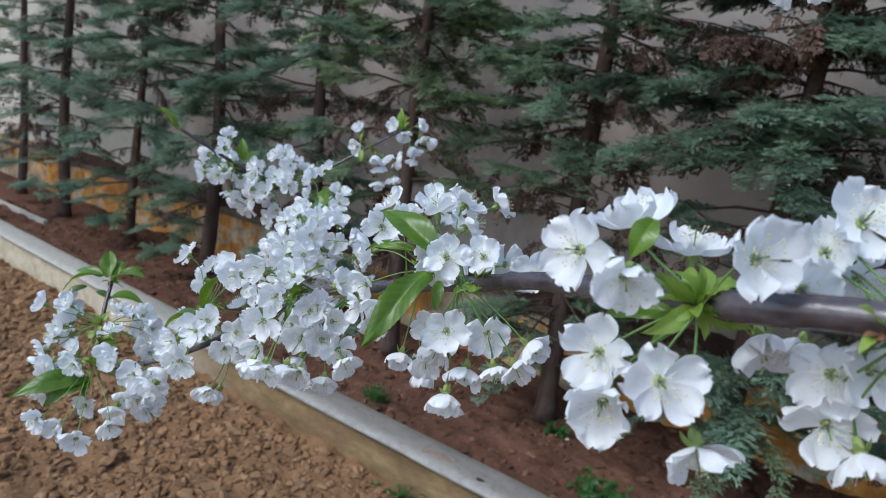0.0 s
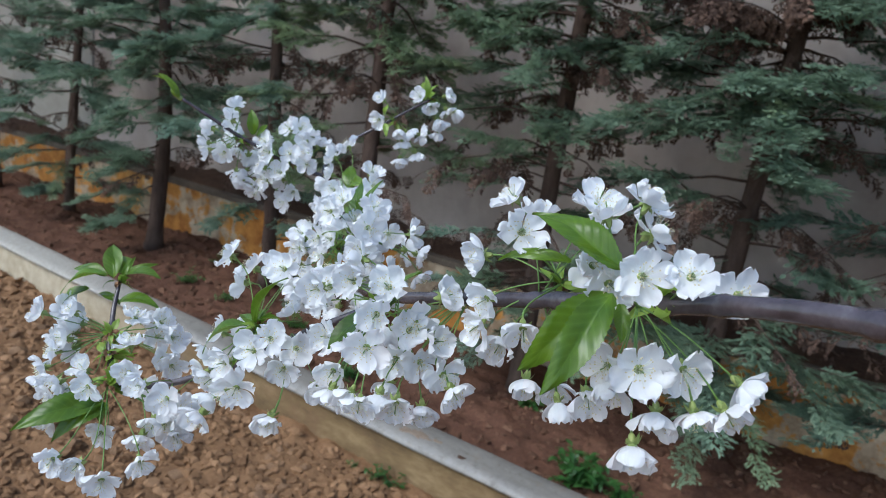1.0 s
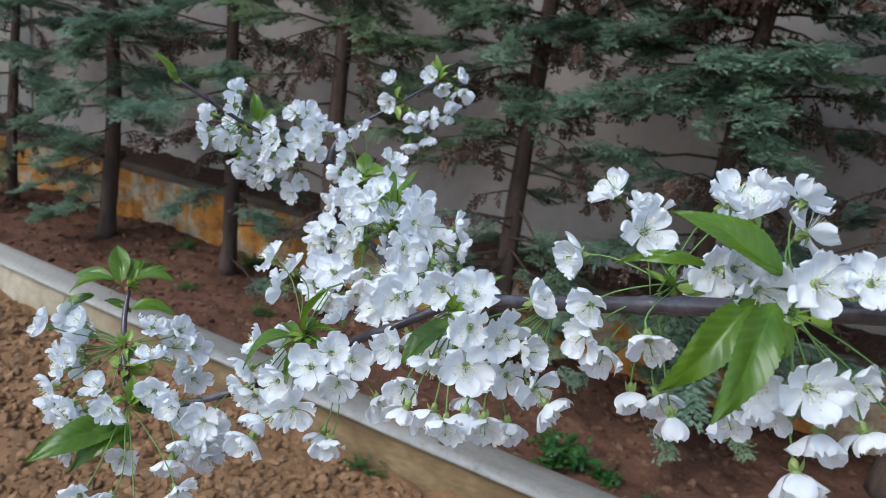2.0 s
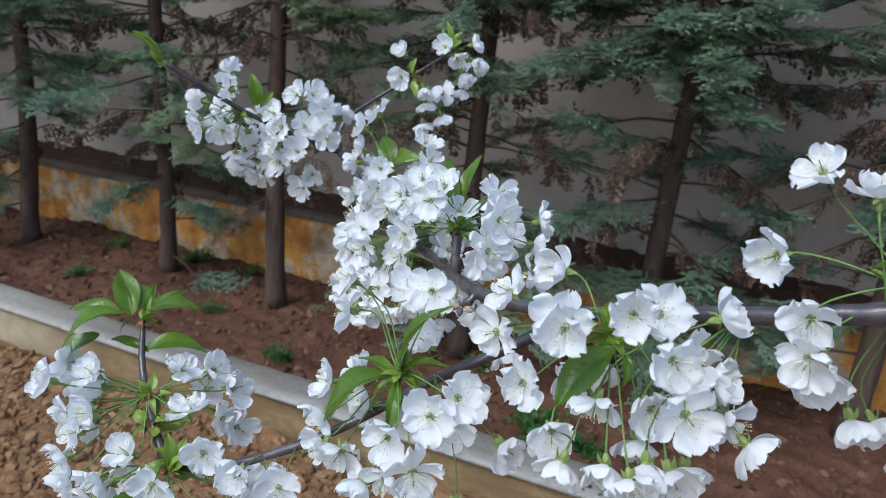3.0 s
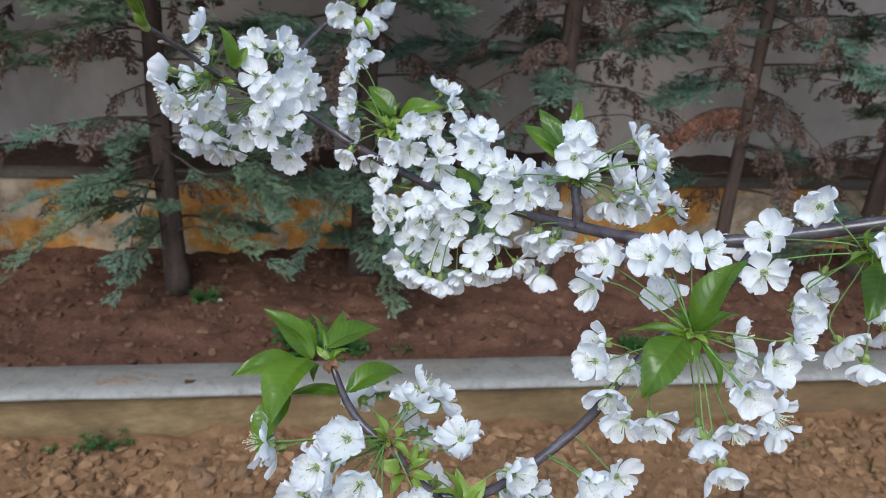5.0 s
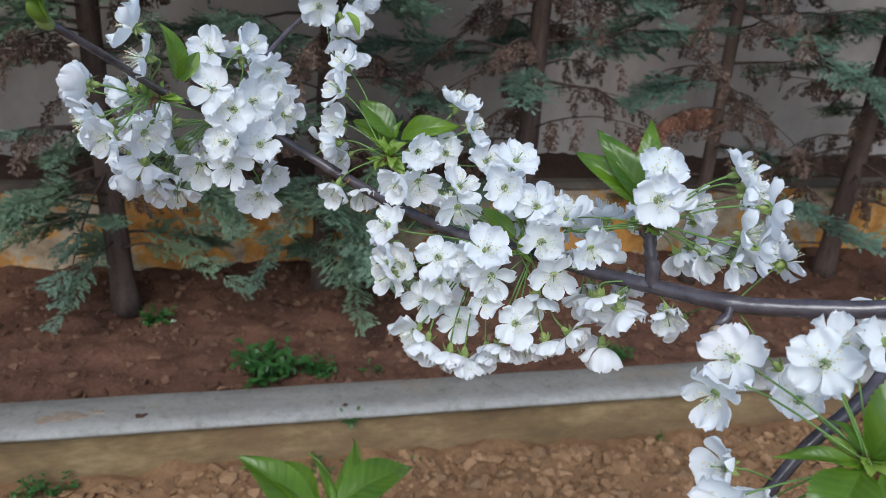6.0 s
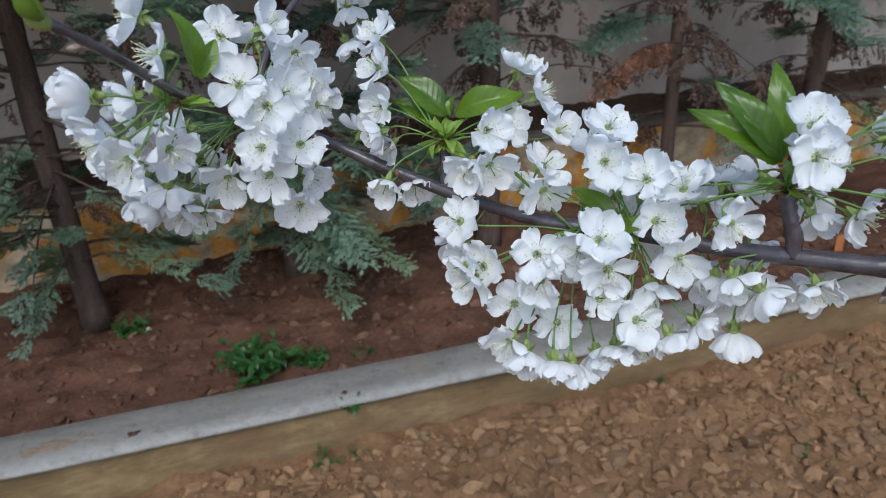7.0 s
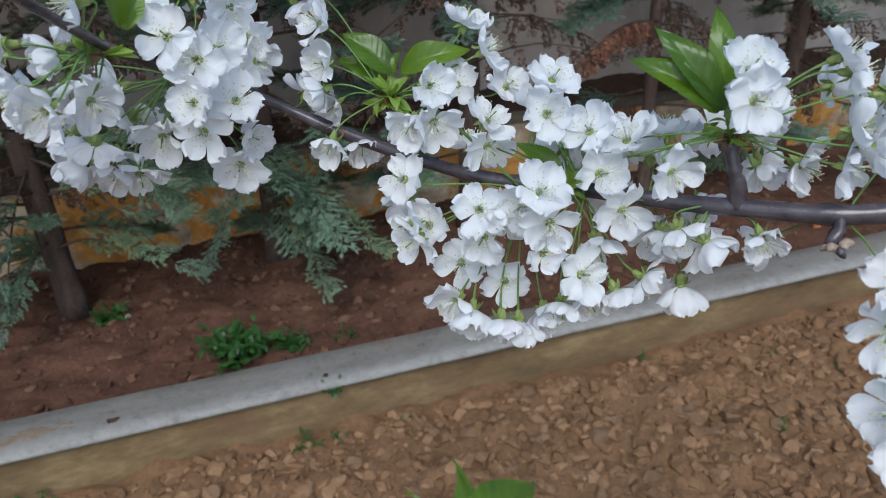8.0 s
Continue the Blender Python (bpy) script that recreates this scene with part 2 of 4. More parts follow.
DRY_MUD = mat_plain("dry_mud", (0.17, 0.12, 0.085), (0.27, 0.21, 0.16), 60, 0.95, 0.1, 0.5, 0.003)
LIP = mat_plain("cement_lip", (0.06, 0.045, 0.035), (0.17, 0.14, 0.11), 5, 0.9, 0.2, 0.5, 0.006)
LITTER = mat_plain("needle_litter", (0.040, 0.024, 0.017), (0.115, 0.068, 0.046), 40, 0.95, 0.1, 0.8, 0.01)
WEED = mat_leaf("weed_leaf", (0.020, 0.065, 0.015), (0.055, 0.140, 0.032), 0.2)
TERRACOTTA = mat_plain("terracotta", (0.30, 0.095, 0.035), (0.50, 0.19, 0.07), 25, 0.85, 0.2, 0.3, 0.003)
STONE = mat_plain("pale_stone", (0.45, 0.43, 0.40), (0.65, 0.63, 0.6), 30, 0.8)


# ---- mesh helpers ----
def mesh_of(name, verts, faces, mats, index=None, smooth=True):
    me = bpy.data.meshes.new(name)
    me.from_pydata([tuple(v) for v in verts], [], [tuple(f) for f in faces])
    for m in mats:
        me.materials.append(m)
    if index is not None:
        me.polygons.foreach_set("material_index", np.array(index, dtype=np.int32))
    me.polygons.foreach_set("use_smooth", np.full(len(me.polygons), smooth))
    me.update()
    return me


def part(name, me, parent, matrix=None, label=""):
    ob = new(name, me)
    ob.parent = parent
    if matrix is not None:
        ob.matrix_basis = matrix
    return tagged(ob, label)


def spline(points, step):
    """Points along a Catmull-Rom curve through points, about step apart, with the radius as the fourth value."""
    p = [np.array(q, float) for q in points]
    p = [2 * p[0] - p[1], *p, 2 * p[-1] - p[-2]]
    out = []
    for a, b, c, d in zip(p[:-3], p[1:-2], p[2:-1], p[3:]):
        k = max(1, int(np.linalg.norm((c - b)[:3]) / step))
        for i in range(k):
            t = i / k
            out.append(0.5 * (2 * b + (c - a) * t + (2 * a - 5 * b + 4 * c - d) * t * t + (3 * b - a - 3 * c + d) * t ** 3))
    out.append(p[-2])
    return np.array(out)


def tube(path, sides=8, rough=0.0, rng=None, knots=0.0):
    """Vertices and faces of a tube along rows of x, y, z, radius, closed at both ends."""
    verts, faces = [], []
    n = len(path)
    up = np.array((0.13, 0.27, 0.95))
    for i, q in enumerate(path):
        a, b = path[max(i - 1, 0)][:3], path[min(i + 1, n - 1)][:3]
        d = (b - a) / (np.linalg.norm(b - a) + 1e-9)
        u = np.cross(d, up)
        if np.linalg.norm(u) < 0.05:
            u = np.cross(d, (1, 0, 0))
        u /= np.linalg.norm(u)
        w = np.cross(d, u)
        r0 = q[3]
        if rng and knots and rng.random() < knots:
            r0 *= 1.18
        for k in range(sides):
            f = 2 * math.pi * k / sides
            r = r0 * (1 + (rng.uniform(-rough, rough) if rng else 0))
            verts.append(q[:3] + r * (math.cos(f) * u + math.sin(f) * w))
    for i in range(n - 1):
        for k in range(sides):
            a, b = i * sides + k, i * sides + (k + 1) % sides
            faces.append((a, b, b + sides, a + sides))
    faces.append(tuple(reversed(range(sides))))
    faces.append(tuple(range((n - 1) * sides, n * sides)))
    return verts, faces


def grid(fn, nu, nv):
    verts = [fn(i / (nu - 1), j / (nv - 1)) for j in range(nv) for i in range(nu)]
    faces = [(j * nu + i, j * nu + i + 1, (j + 1) * nu + i + 1, (j + 1) * nu + i) for j in range(nv - 1) for i in range(nu - 1)]
    return verts, faces


def box(x0, x1, y0, y1, z0, z1, bevel=0.0):
    bm = bmesh.new()
    bmesh.ops.create_cube(bm, size=1)
    for v in bm.verts:
        v.co = ((x0 + x1) / 2 + v.co.x * (x1 - x0), (y0 + y1) / 2 + v.co.y * (y1 - y0), (z0 + z1) / 2 + v.co.z * (z1 - z0))
    if bevel:
        bmesh.ops.bevel(bm, geom=bm.edges[:], offset=bevel, segments=2, affect="EDGES", clamp_overlap=True)
    return bm


def from_bm(name, bm, mat, smooth=False):
    me = bpy.data.meshes.new(name)
    bm.to_mesh(me)
    bm.free()
    me.materials.append(mat)
    me.polygons.foreach_set("use_smooth", np.full(len(me.polygons), smooth))
    return me


def aim(z, x=None):
    """A rotation whose z axis points along z."""
    z = Vector(z).normalized()
    x = Vector(x) if x is not None else Vector((random.uniform(-1, 1), random.uniform(-1, 1), random.uniform(-1, 1)))
    x = x - x.dot(z) * z
    if x.length < 1e-4:
        x = z.orthogonal()
    x.normalize()
    y = z.cross(x)
    return Matrix((x, y, z)).transposed().to_4x4()


# ---- ground, kerb and wall ----
PLINTH_Y, WALL_Y, LEDGE_Z = 3.36, 3.74, 0.335


def spaced(lo, a, b, hi, step, far):
    mid = list(np.arange(a, b, step))
    out, d, x = [], step, a
    while x > lo:
        d = min(d * 1.35, far)
        x -= d
        out.append(x)
    rest, d, x = [], step, b
    while x < hi:
        rest.append(x)
        d = min(d * 1.35, far)
        x += d
    return np.array(out[::-1] + mid + rest + [hi])


def ground_height(x, y):
    v = Vector((x, y, 0.0))
    lump = noise.noise(v * 3.1) * 0.020 + noise.noise(v * 9.0) * 0.030 + noise.noise(v * 31.0) * 0.008 + noise.noise(v * 70.0) * 0.004
    if -6.8 < x < 3 and 0.4 < y < 3.5:
        p = Vector((x, y, 0.3)) + Vector((noise.noise(v * 9), noise.noise(v * 9 + Vector((5, 2, 1))), 0)) * 0.03
        for scale, height in ((13, 0.026), (30, 0.015), (66, 0.007)):
            dist, _ = noise.voronoi(p * scale)
            lump += height * (0.45 - dist[0]) * (0.6 + noise.noise(p * scale * 0.4))
    if y < 2.1:
        return -0.165 + lump * (1.0 if y > -3 else 0.6) - 0.02 * max(0.0, min(1.0, (1.9 - y)))
    return -0.065 + lump * 0.8 + 0.03 * max(0.0, min(1.0, (y - 2.6) / 0.7)) * (0.4 + noise.noise(v * 1.7))


def build_ground():
    xs = spaced(-70, -6.6, 2.6, 70, 0.016, 6)
    ys = spaced(-70, 0.7, 3.45, 70, 0.014, 6)
    verts = [(x, y, ground_height(x, y)) for y in ys for x in xs]
    nx = len(xs)
    faces, index = [], []
    for j in range(len(ys) - 1):
        for i in range(nx - 1):
            faces.append((j * nx + i, j * nx + i + 1, (j + 1) * nx + i + 1, (j + 1) * nx + i))
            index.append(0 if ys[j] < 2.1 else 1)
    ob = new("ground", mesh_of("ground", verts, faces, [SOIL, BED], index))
    return tagged(ob, "brown tilled garden soil, reddish and darkened with painted shade behind the kerb", "ground", kind="structure")


def kerb_rise(x):
    """The kerb climbs gently towards the west."""
    return min(0.05, 0.012 * max(0.0, -2.4 - x))


def build_kerb():
    def body(u, v):
        x = -40 + 80 * u
        y, z = ((KERB_Y0 + 0.022, -0.4), (KERB_Y0 + 0.022, -0.019), (KERB_Y1 - 0.012, -0.019), (KERB_Y1 - 0.012, -0.4))[int(round(v * 3))]
        return (x, y + noise.noise(Vector((x * 5, z * 9, 0.7))) * 0.003, z + (kerb_rise(x) if z > -0.3 else 0))

    kerb = new("kerb", mesh_of("kerb", *grid(body, 800, 4), [KERB], smooth=False))
    tagged(kerb, "low ochre-painted garden kerb wall with worn face", "kerb", kind="structure")

    def section(u, v):
        x = -40 + 80 * u
        prof = [(KERB_Y0 + 0.016, -0.020), (KERB_Y0 + 0.001, -0.018), (KERB_Y0, -0.008), (KERB_Y0 + 0.008, 0.0), (KERB_Y0 + 0.06, 0.001), (KERB_Y0 + 0.13, 0.0), (KERB_Y1 - 0.008, -0.002), (KERB_Y1, -0.009), (KERB_Y1, -0.020)]
        y, z = prof[min(8, int(round(v * 8)))]
        e = Vector((x * 6, y * 30, z * 30))
        return (x, y + noise.noise(e) * 0.003, z + noise.noise(e * 0.7) * 0.002 + kerb_rise(x))

    verts, faces = grid(section, 1600, 9)
    part("coping", mesh_of("coping", verts, faces, [COPING]), kerb, label="weathered grey concrete coping with rounded edge")


def build_wall():
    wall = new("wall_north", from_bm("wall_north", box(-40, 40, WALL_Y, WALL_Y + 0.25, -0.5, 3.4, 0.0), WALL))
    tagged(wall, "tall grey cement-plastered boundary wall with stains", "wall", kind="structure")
    part("plinth", from_bm("plinth", box(-40, 40, PLINTH_Y, WALL_Y + 0.002, -0.5, LEDGE_Z - 0.03, 0.0), PLINTH), wall, label="ochre-painted plinth with flaking patches")
    part("ledge", from_bm("ledge", box(-40, 40, PLINTH_Y - 0.018, PLINTH_Y + 0.07, LEDGE_Z - 0.042, LEDGE_Z - 0.004, 0.008), LIP), wall, label="pale weathered cement lip of the plinth")

    def litter(u, v):
        x, y = -9 + 13 * u, PLINTH_Y + 0.03 + (WALL_Y - PLINTH_Y - 0.032) * v
        lump = noise.noise(Vector((x * 4, y * 9, 3.0))) * 0.022 + noise.noise(Vector((x * 19, y * 24, 1.0))) * 0.012
        return (x, y, LEDGE_Z - 0.012 + 0.045 * v + lump * (0.3 + v))

    part("needle_litter", mesh_of("needle_litter", *grid(litter, 500, 12), [LITTER]), wall, label="dark fallen needles heaped on the ledge")


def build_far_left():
    # a thin paler cream facing over the wall's west stretch
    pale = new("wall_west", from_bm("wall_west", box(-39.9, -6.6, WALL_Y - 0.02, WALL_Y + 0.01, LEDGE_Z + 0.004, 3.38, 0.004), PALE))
    tagged(pale, "pale cream stretch of boundary wall", "wall", kind="structure")
    edge = new("edging", from_bm("edging", box(-12.0, -6.4, 2.62, 2.66, -0.2, -0.03, 0.006), COPING))
    tagged(edge, "thin pale concrete edging strip in the bed", "edging", kind="structure")


def mud_patch(x, y, rx, ry, mat, seed, label):
    n, rings = 48, 7
    verts, faces = [], []
    for j in range(rings):
        r = (j + 0.02) / (rings - 1)
        for k in range(n):
            a = 6.2832 * k / n
            edge = 1 + 0.9 * noise.noise(Vector((math.cos(a) * 1.6, math.sin(a) * 1.6, seed * 3.7))) + 0.35 * noise.noise(Vector((math.cos(a) * 6, math.sin(a) * 6, seed)))
            p = (math.cos(a) * rx * r * edge, math.sin(a) * ry * r * edge)
            lump = 0.5 + 0.9 * noise.noise(Vector((p[0] * 90, p[1] * 90, seed)))
            verts.append((*p, 0.0008 + 0.0035 * lump * (1 - r * r) if j < rings - 1 else -0.002))
    for j in range(rings - 1):
        for k in range(n):
            faces.append((j * n + k, (j + 1) * n + k, (j + 1) * n + (k + 1) % n, j * n + (k + 1) % n))
    ob = new("mud_patch", mesh_of("mud_patch", verts, faces, [mat]))
    ob.location = (x, y, 0.0015)
    tagged(ob, label, "mud", "mud patches on the kerb")


def icosphere():
    bm = bmesh.new()
    bmesh.ops.create_icosphere(bm, subdivisions=1, radius=1)
    v = np.array([tuple(p.co) for p in bm.verts])
    f = np.array([[q.index for q in p.verts] for p in bm.faces])
    bm.free()
    bm = bmesh.new()
    bmesh.ops.create_icosphere(bm, subdivisions=2, radius=1)
    v2 = np.array([tuple(p.co) for p in bm.verts])
    f2 = np.array([[q.index for q in p.verts] for p in bm.faces])
    bm.free()
    return (v, f), (v2, f2)


def scatter_clods(name, n, area, size, mat, label, seed, sink=0.03, power=3.2):
    small, large = icosphere()
    rng = np.random.default_rng(seed)
    vs, fs, base = [], [], 0
    for _ in range(n):
        x, y = rng.uniform(area[0], area[1]), rng.uniform(area[2], area[3])
        r = size[0] + (size[1] - size[0]) * rng.random() ** power
        v, f = large if r > 0.018 else small
        p = v * (1 + rng.normal(0, 0.16, (len(v), 1)))
        for cut in rng.normal(0, 1, (5, 3)):
            cut /= np.linalg.norm(cut)
            p = p - np.maximum(0, p @ cut - rng.uniform(0.35, 0.8))[:, None] * cut
        p = p * np.array((1.1, rng.uniform(0.65, 1.1), rng.uniform(0.5, 0.9))) * r
        a = rng.uniform(0, 6.28)
        c, s = math.cos(a), math.sin(a)
        p = p @ np.array(((c, s, 0), (-s, c, 0), (0, 0, 1)))
        vs.append(p + (x, y, ground_height(x, y) + r * sink))
        fs.append(f + base)
        base += len(v)
    me = bpy.data.meshes.new(name)
    me.from_pydata(np.concatenate(vs).tolist(), [], np.concatenate(fs).tolist())
    me.materials.append(mat)
    me.polygons.foreach_set("use_smooth", np.full(len(me.polygons), False))
    return tagged(new(name, me), label, "soil", kind="stuff")


def clod_shapes(count, seed):
    _, (v, f) = icosphere()
    rng = np.random.default_rng(seed)
    out = []
    for _ in range(count):
        p = v * (1 + rng.normal(0, 0.11, (len(v), 1)))
        for cut in rng.normal(0, 1, (7, 3)):
            cut /= np.linalg.norm(cut)
            p = p - np.maximum(0, p @ cut - rng.uniform(0.4, 0.8))[:, None] * cut
        p = p * np.array((1.15, rng.uniform(0.7, 1.0), rng.uniform(0.55, 0.8)))
        out.append(mesh_of("clod", p.tolist(), f.tolist(), [LUMP], smooth=False))
    return out


def large_clods(ground, count, area, seed):
    shapes = clod_shapes(16, seed)
    rng = random.Random(seed)
    for _ in range(count):
        x, y = rng.uniform(area[0], area[1]), rng.uniform(area[2], area[3])
        r = 0.014 + 0.028 * rng.random() ** 2.0
        part("clod", shapes[rng.randrange(16)], ground, Matrix.Translation((x, y, ground_height(x, y) + r * 0.08)) @ Matrix.Rotation(rng.uniform(0, 6.28), 4, "Z") @ Matrix.Rotation(rng.uniform(-0.4, 0.4), 4, "X") @ Matrix.Scale(r, 4))


ground = build_ground()
build_kerb()
build_wall()
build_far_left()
mud_patch(-1.55, 2.105, 0.075, 0.032, DRY_MUD, 1, "dried brown mud smear on the concrete coping")
mud_patch(-1.44, 2.12, 0.020, 0.010, DRY_MUD, 2, "dried brown mud smear on the concrete coping")
mud_patch(-1.315, 2.088, 0.017, 0.014, LITTER, 3, "small dark clod stuck on the concrete coping")
mud_patch(-0.71, 2.075, 0.008, 0.007, LITTER, 4, "small dark clod stuck on the concrete coping")
scatter_clods("soil_clods", 23000, (-4.2, 1.5, 0.85, 2.0), (0.003, 0.030), CLOD, "loose brown clods of tilled soil", 5)
scatter_clods("soil_clods", 5000, (-7.6, -4.2, 1.15, 2.02), (0.005, 0.046), CLOD, "loose brown clods of tilled soil", 7, power=2.4)
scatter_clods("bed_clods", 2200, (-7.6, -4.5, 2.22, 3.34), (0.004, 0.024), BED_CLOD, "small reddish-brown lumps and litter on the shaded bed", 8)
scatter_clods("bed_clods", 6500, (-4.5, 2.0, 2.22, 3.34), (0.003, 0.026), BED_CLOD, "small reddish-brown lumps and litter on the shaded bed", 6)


# ---- conifers along the wall ----
def frond(rng, length=0.2, dead=False, far=False):
    """A flat feathery spray along x with star-like tips: triangles as an array of corner points."""
    tri = []

    def blade(p, d, w, l):
        d = d / np.linalg.norm(d)
        s = np.cross(d, (0.22 * rng.normal(), 0.22 * rng.normal(), 1.0))
        s = s / np.linalg.norm(s) * w
        m = p + d * l * 0.45
        if far:
            tri.append((m - s, m + s, p + d * l * 1.1))
            return
        tri.append((p, m + s, p + d * l))
        tri.append((p, p + d * l, m - s))

    k = 7
    for i in range(k):
        t = (i + 0.5) / k
        base = np.array((length * t, 0, -0.12 * length * t * t))
        for side in (-1, 1):
            sl = length * (0.20 + 0.36 * math.sin(math.pi * (0.15 + 0.8 * t))) * rng.uniform(0.6, 1.2)
            d = np.array((0.75, side * rng.uniform(0.45, 1.0), rng.normal(0, 0.5 if dead else 0.10) - (0.0 if dead else 0.06)))
            sl *= 0.55 if dead else 1
            d /= np.linalg.norm(d)
            for q in range(5 if dead else 6):
                u = (q + 0.5) / (5 if dead else 6)
                e = d + np.array((0.3, 0, 0)) * u + rng.normal(0, 0.40, 3) * (1, 1, 0.7 if dead else 0.35)
                blade(base + d * sl * u + rng.normal(0, 0.003, 3), e, rng.uniform(0.0040, 0.0072) if dead else rng.uniform(0.0040, 0.0075), sl * 0.20 + (0.014 if dead else 0.015))
            blade(base, d, 0.0013 if dead else 0.0036, sl)
    blade(np.array((length * 0.9, 0, -0.1 * length)), np.array((1, 0, -0.1)), 0.007 if not dead else 0.0025, length * 0.25)
    return np.array(tri)


frng = np.random.default_rng(11)
FRONDS = [frond(frng, 0.15) for _ in range(7)]
FAR_FRONDS = [frond(frng, 0.15, far=True) for _ in range(7)]
DEAD_FRONDS = [frond(frng, 0.13, True) for _ in range(3)]


def orient(d, roll):
    d = d / np.linalg.norm(d)
    s = np.cross((0, 0, 1.0), d)
    s = s / (np.linalg.norm(s) + 1e-6)
    u = np.cross(d, s)
    c, k = math.cos(roll), math.sin(roll)
    return np.array((d, c * s + k * u, -k * s + c * u))


def tri_mesh(name, tris, mat):
    v = np.concatenate(tris).reshape(-1, 3)
    n = len(v) // 3
    me = bpy.data.meshes.new(name)
    me.vertices.add(len(v))
    me.vertices.foreach_set("co", v.astype(np.float32).ravel())
    me.loops.add(len(v))
    me.loops.foreach_set("vertex_index", np.arange(len(v), dtype=np.int32))
    me.polygons.add(n)
    me.polygons.foreach_set("loop_start", np.arange(0, 3 * n, 3, dtype=np.int32))
    me.update(calc_edges=True)
    me.validate()
    me.materials.append(mat)
    return me


def conifer(x, y, lean, bend, radius, seed, low, label, dry=0.12, more=(0, 0, 0, 0)):
    """One tree: lean is the top's shift along x for each metre; low is the height at which green boughs start."""
    rng = np.random.default_rng(seed)
    r2 = random.Random(seed)
    root = tagged(new("conifer"), label, "tree", "conifers along the wall")
    root.location = (x, y, -0.07)
    height = rng.uniform(3.3, 3.8)
    trunk = []
    for i in range(24):
        z = height * i / 23
        trunk.append((lean * z + bend * math.sin(z * 1.7 + seed) * 0.03, 0.02 * math.sin(z * 2.1 + seed * 2), z, radius * (1 - 0.72 * i / 23) * (1.25 if i == 0 else 1)))
    trunk = np.array(trunk)
    v, f = tube(spline(trunk, 0.06), 10, 0.06, r2)
    part("trunk", mesh_of("trunk", v, f, [CONIFER_BARK]), root, label="dark rough brown trunk")
    live, dead = [], []
    sprays = FAR_FRONDS if x < -6 or x > 1.5 else FRONDS
    n = 58 if x < -5 else 50
    z0, z1, count, dry_more = more
    for i in range(n + count):
        z = 0.12 + (height - 0.25) * (i / n)
        if i >= n:
            z = rng.uniform(z0, z1)
        if low < 0.1 and 46 < i < n:
            z = rng.uniform(0.10, 0.66)
        p0 = np.array([np.interp(z, trunk[:, 2], trunk[:, k]) for k in range(3)])
        a = i * 2.4 + rng.uniform(-0.5, 0.5)
        is_dead = (z < low + 0.7 * rng.random() and rng.random() < 0.6) or rng.random() < dry
        if i >= n:
            is_dead = rng.random() < dry_more
        if is_dead and z < 0.45:
            continue
        if z < low and not is_dead and rng.random() < 0.5:
            continue
        length = rng.uniform(0.42, 0.98) * (0.75 if is_dead else 1) * (1.0 - 0.30 * z / height)
        d = np.array((math.cos(a), math.sin(a) * 0.8, 0))
        if low < 0.1 and z < 0.7:
            length *= 0.65
        if d[1] > 0.2:
            length *= 0.7
        rise, droop = rng.uniform(-0.25, 0.30), rng.uniform(0.0, 0.35)
        kink = rng.normal(0, 0.035, (6, 3)) * np.linspace(0, 1, 6)[:, None]
        pts = [np.append(p0 + kink[j] * length + d * length * t + np.array((0, 0, length * (rise * t - droop * t * t))), 0.0075 * (1 - 0.85 * t)) for j, t in enumerate(np.linspace(0, 1, 6))]
        bough(root, pts)
        for t in np.linspace(0.15 if is_dead else 0.3, 1.0, int(6 + length * (14 if is_dead else 17))):
            q = np.array([np.interp(t, np.linspace(0, 1, 6), [s[k] for s in pts]) for k in range(3)])
            ang = a + rng.choice((-1, 1)) * rng.uniform(0.1, 1.2) * (1.15 - t)
            dd = np.array((math.cos(ang), math.sin(ang), rng.uniform(-0.32, 0.14) - (1.3 if is_dead else 0.0)))
            scale = rng.uniform(0.6, 1.35) * (0.62 if is_dead else 1) * (0.72 + 0.28 * (1 - abs(2 * t - 1)))
            m = orient(dd, rng.normal(0, 0.55 if is_dead else 0.28))
            if is_dead:
                dead.append((DEAD_FRONDS[rng.integers(3)] * scale) @ m + q)
            else:
                live.append((sprays[rng.integers(7)] * scale) @ m + q)
    # bare arching twigs with a few dry tassels
    for k in range(18 if -3 < x < 2.5 else 10):
        z = rng.uniform(0.45, 2.3)
        p0 = np.array([np.interp(z, trunk[:, 2], trunk[:, c]) for c in range(3)])
        a = k * 2.4 + rng.uniform(-0.6, 0.6)
        length = rng.uniform(0.35, 0.75)
        d = np.array((math.cos(a), math.sin(a) * 0.7 - 0.15, 0))
        rise, droop = rng.uniform(0.0, 0.55), rng.uniform(0.2, 0.7)
        pts = [np.append(p0 + d * length * t + rng.normal(0, 0.012, 3) * t + np.array((0, 0, length * (rise * t - droop * t * t))), 0.0045 * (1 - 0.7 * t)) for t in np.linspace(0, 1, 6)]
        bough(root, pts)
        for t in rng.uniform(0.2, 1.0, 9):
            q = np.array([np.interp(t, np.linspace(0, 1, 6), [s[c] for s in pts]) for c in range(3)])
            dd = np.array((d[0] * 0.5 + rng.normal(0, 0.3), d[1] * 0.5 + rng.normal(0, 0.3), -rng.uniform(0.4, 1.2)))
            dead.append((DEAD_FRONDS[rng.integers(3)] * rng.uniform(0.4, 0.95)) @ orient(dd, rng.normal(0, 0.6)) + q)
    if live:
        part("crown", tri_mesh("crown", live, FOLIAGE), root, label="feathery blue-green needle sprays")
    if dead:
        part("dead_sprays", tri_mesh("dead_sprays", dead, DEAD), root, label="drooping dry red-brown sprays")
    return root


def bough(root, pts):
    v, f = tube(np.array(pts), 5)
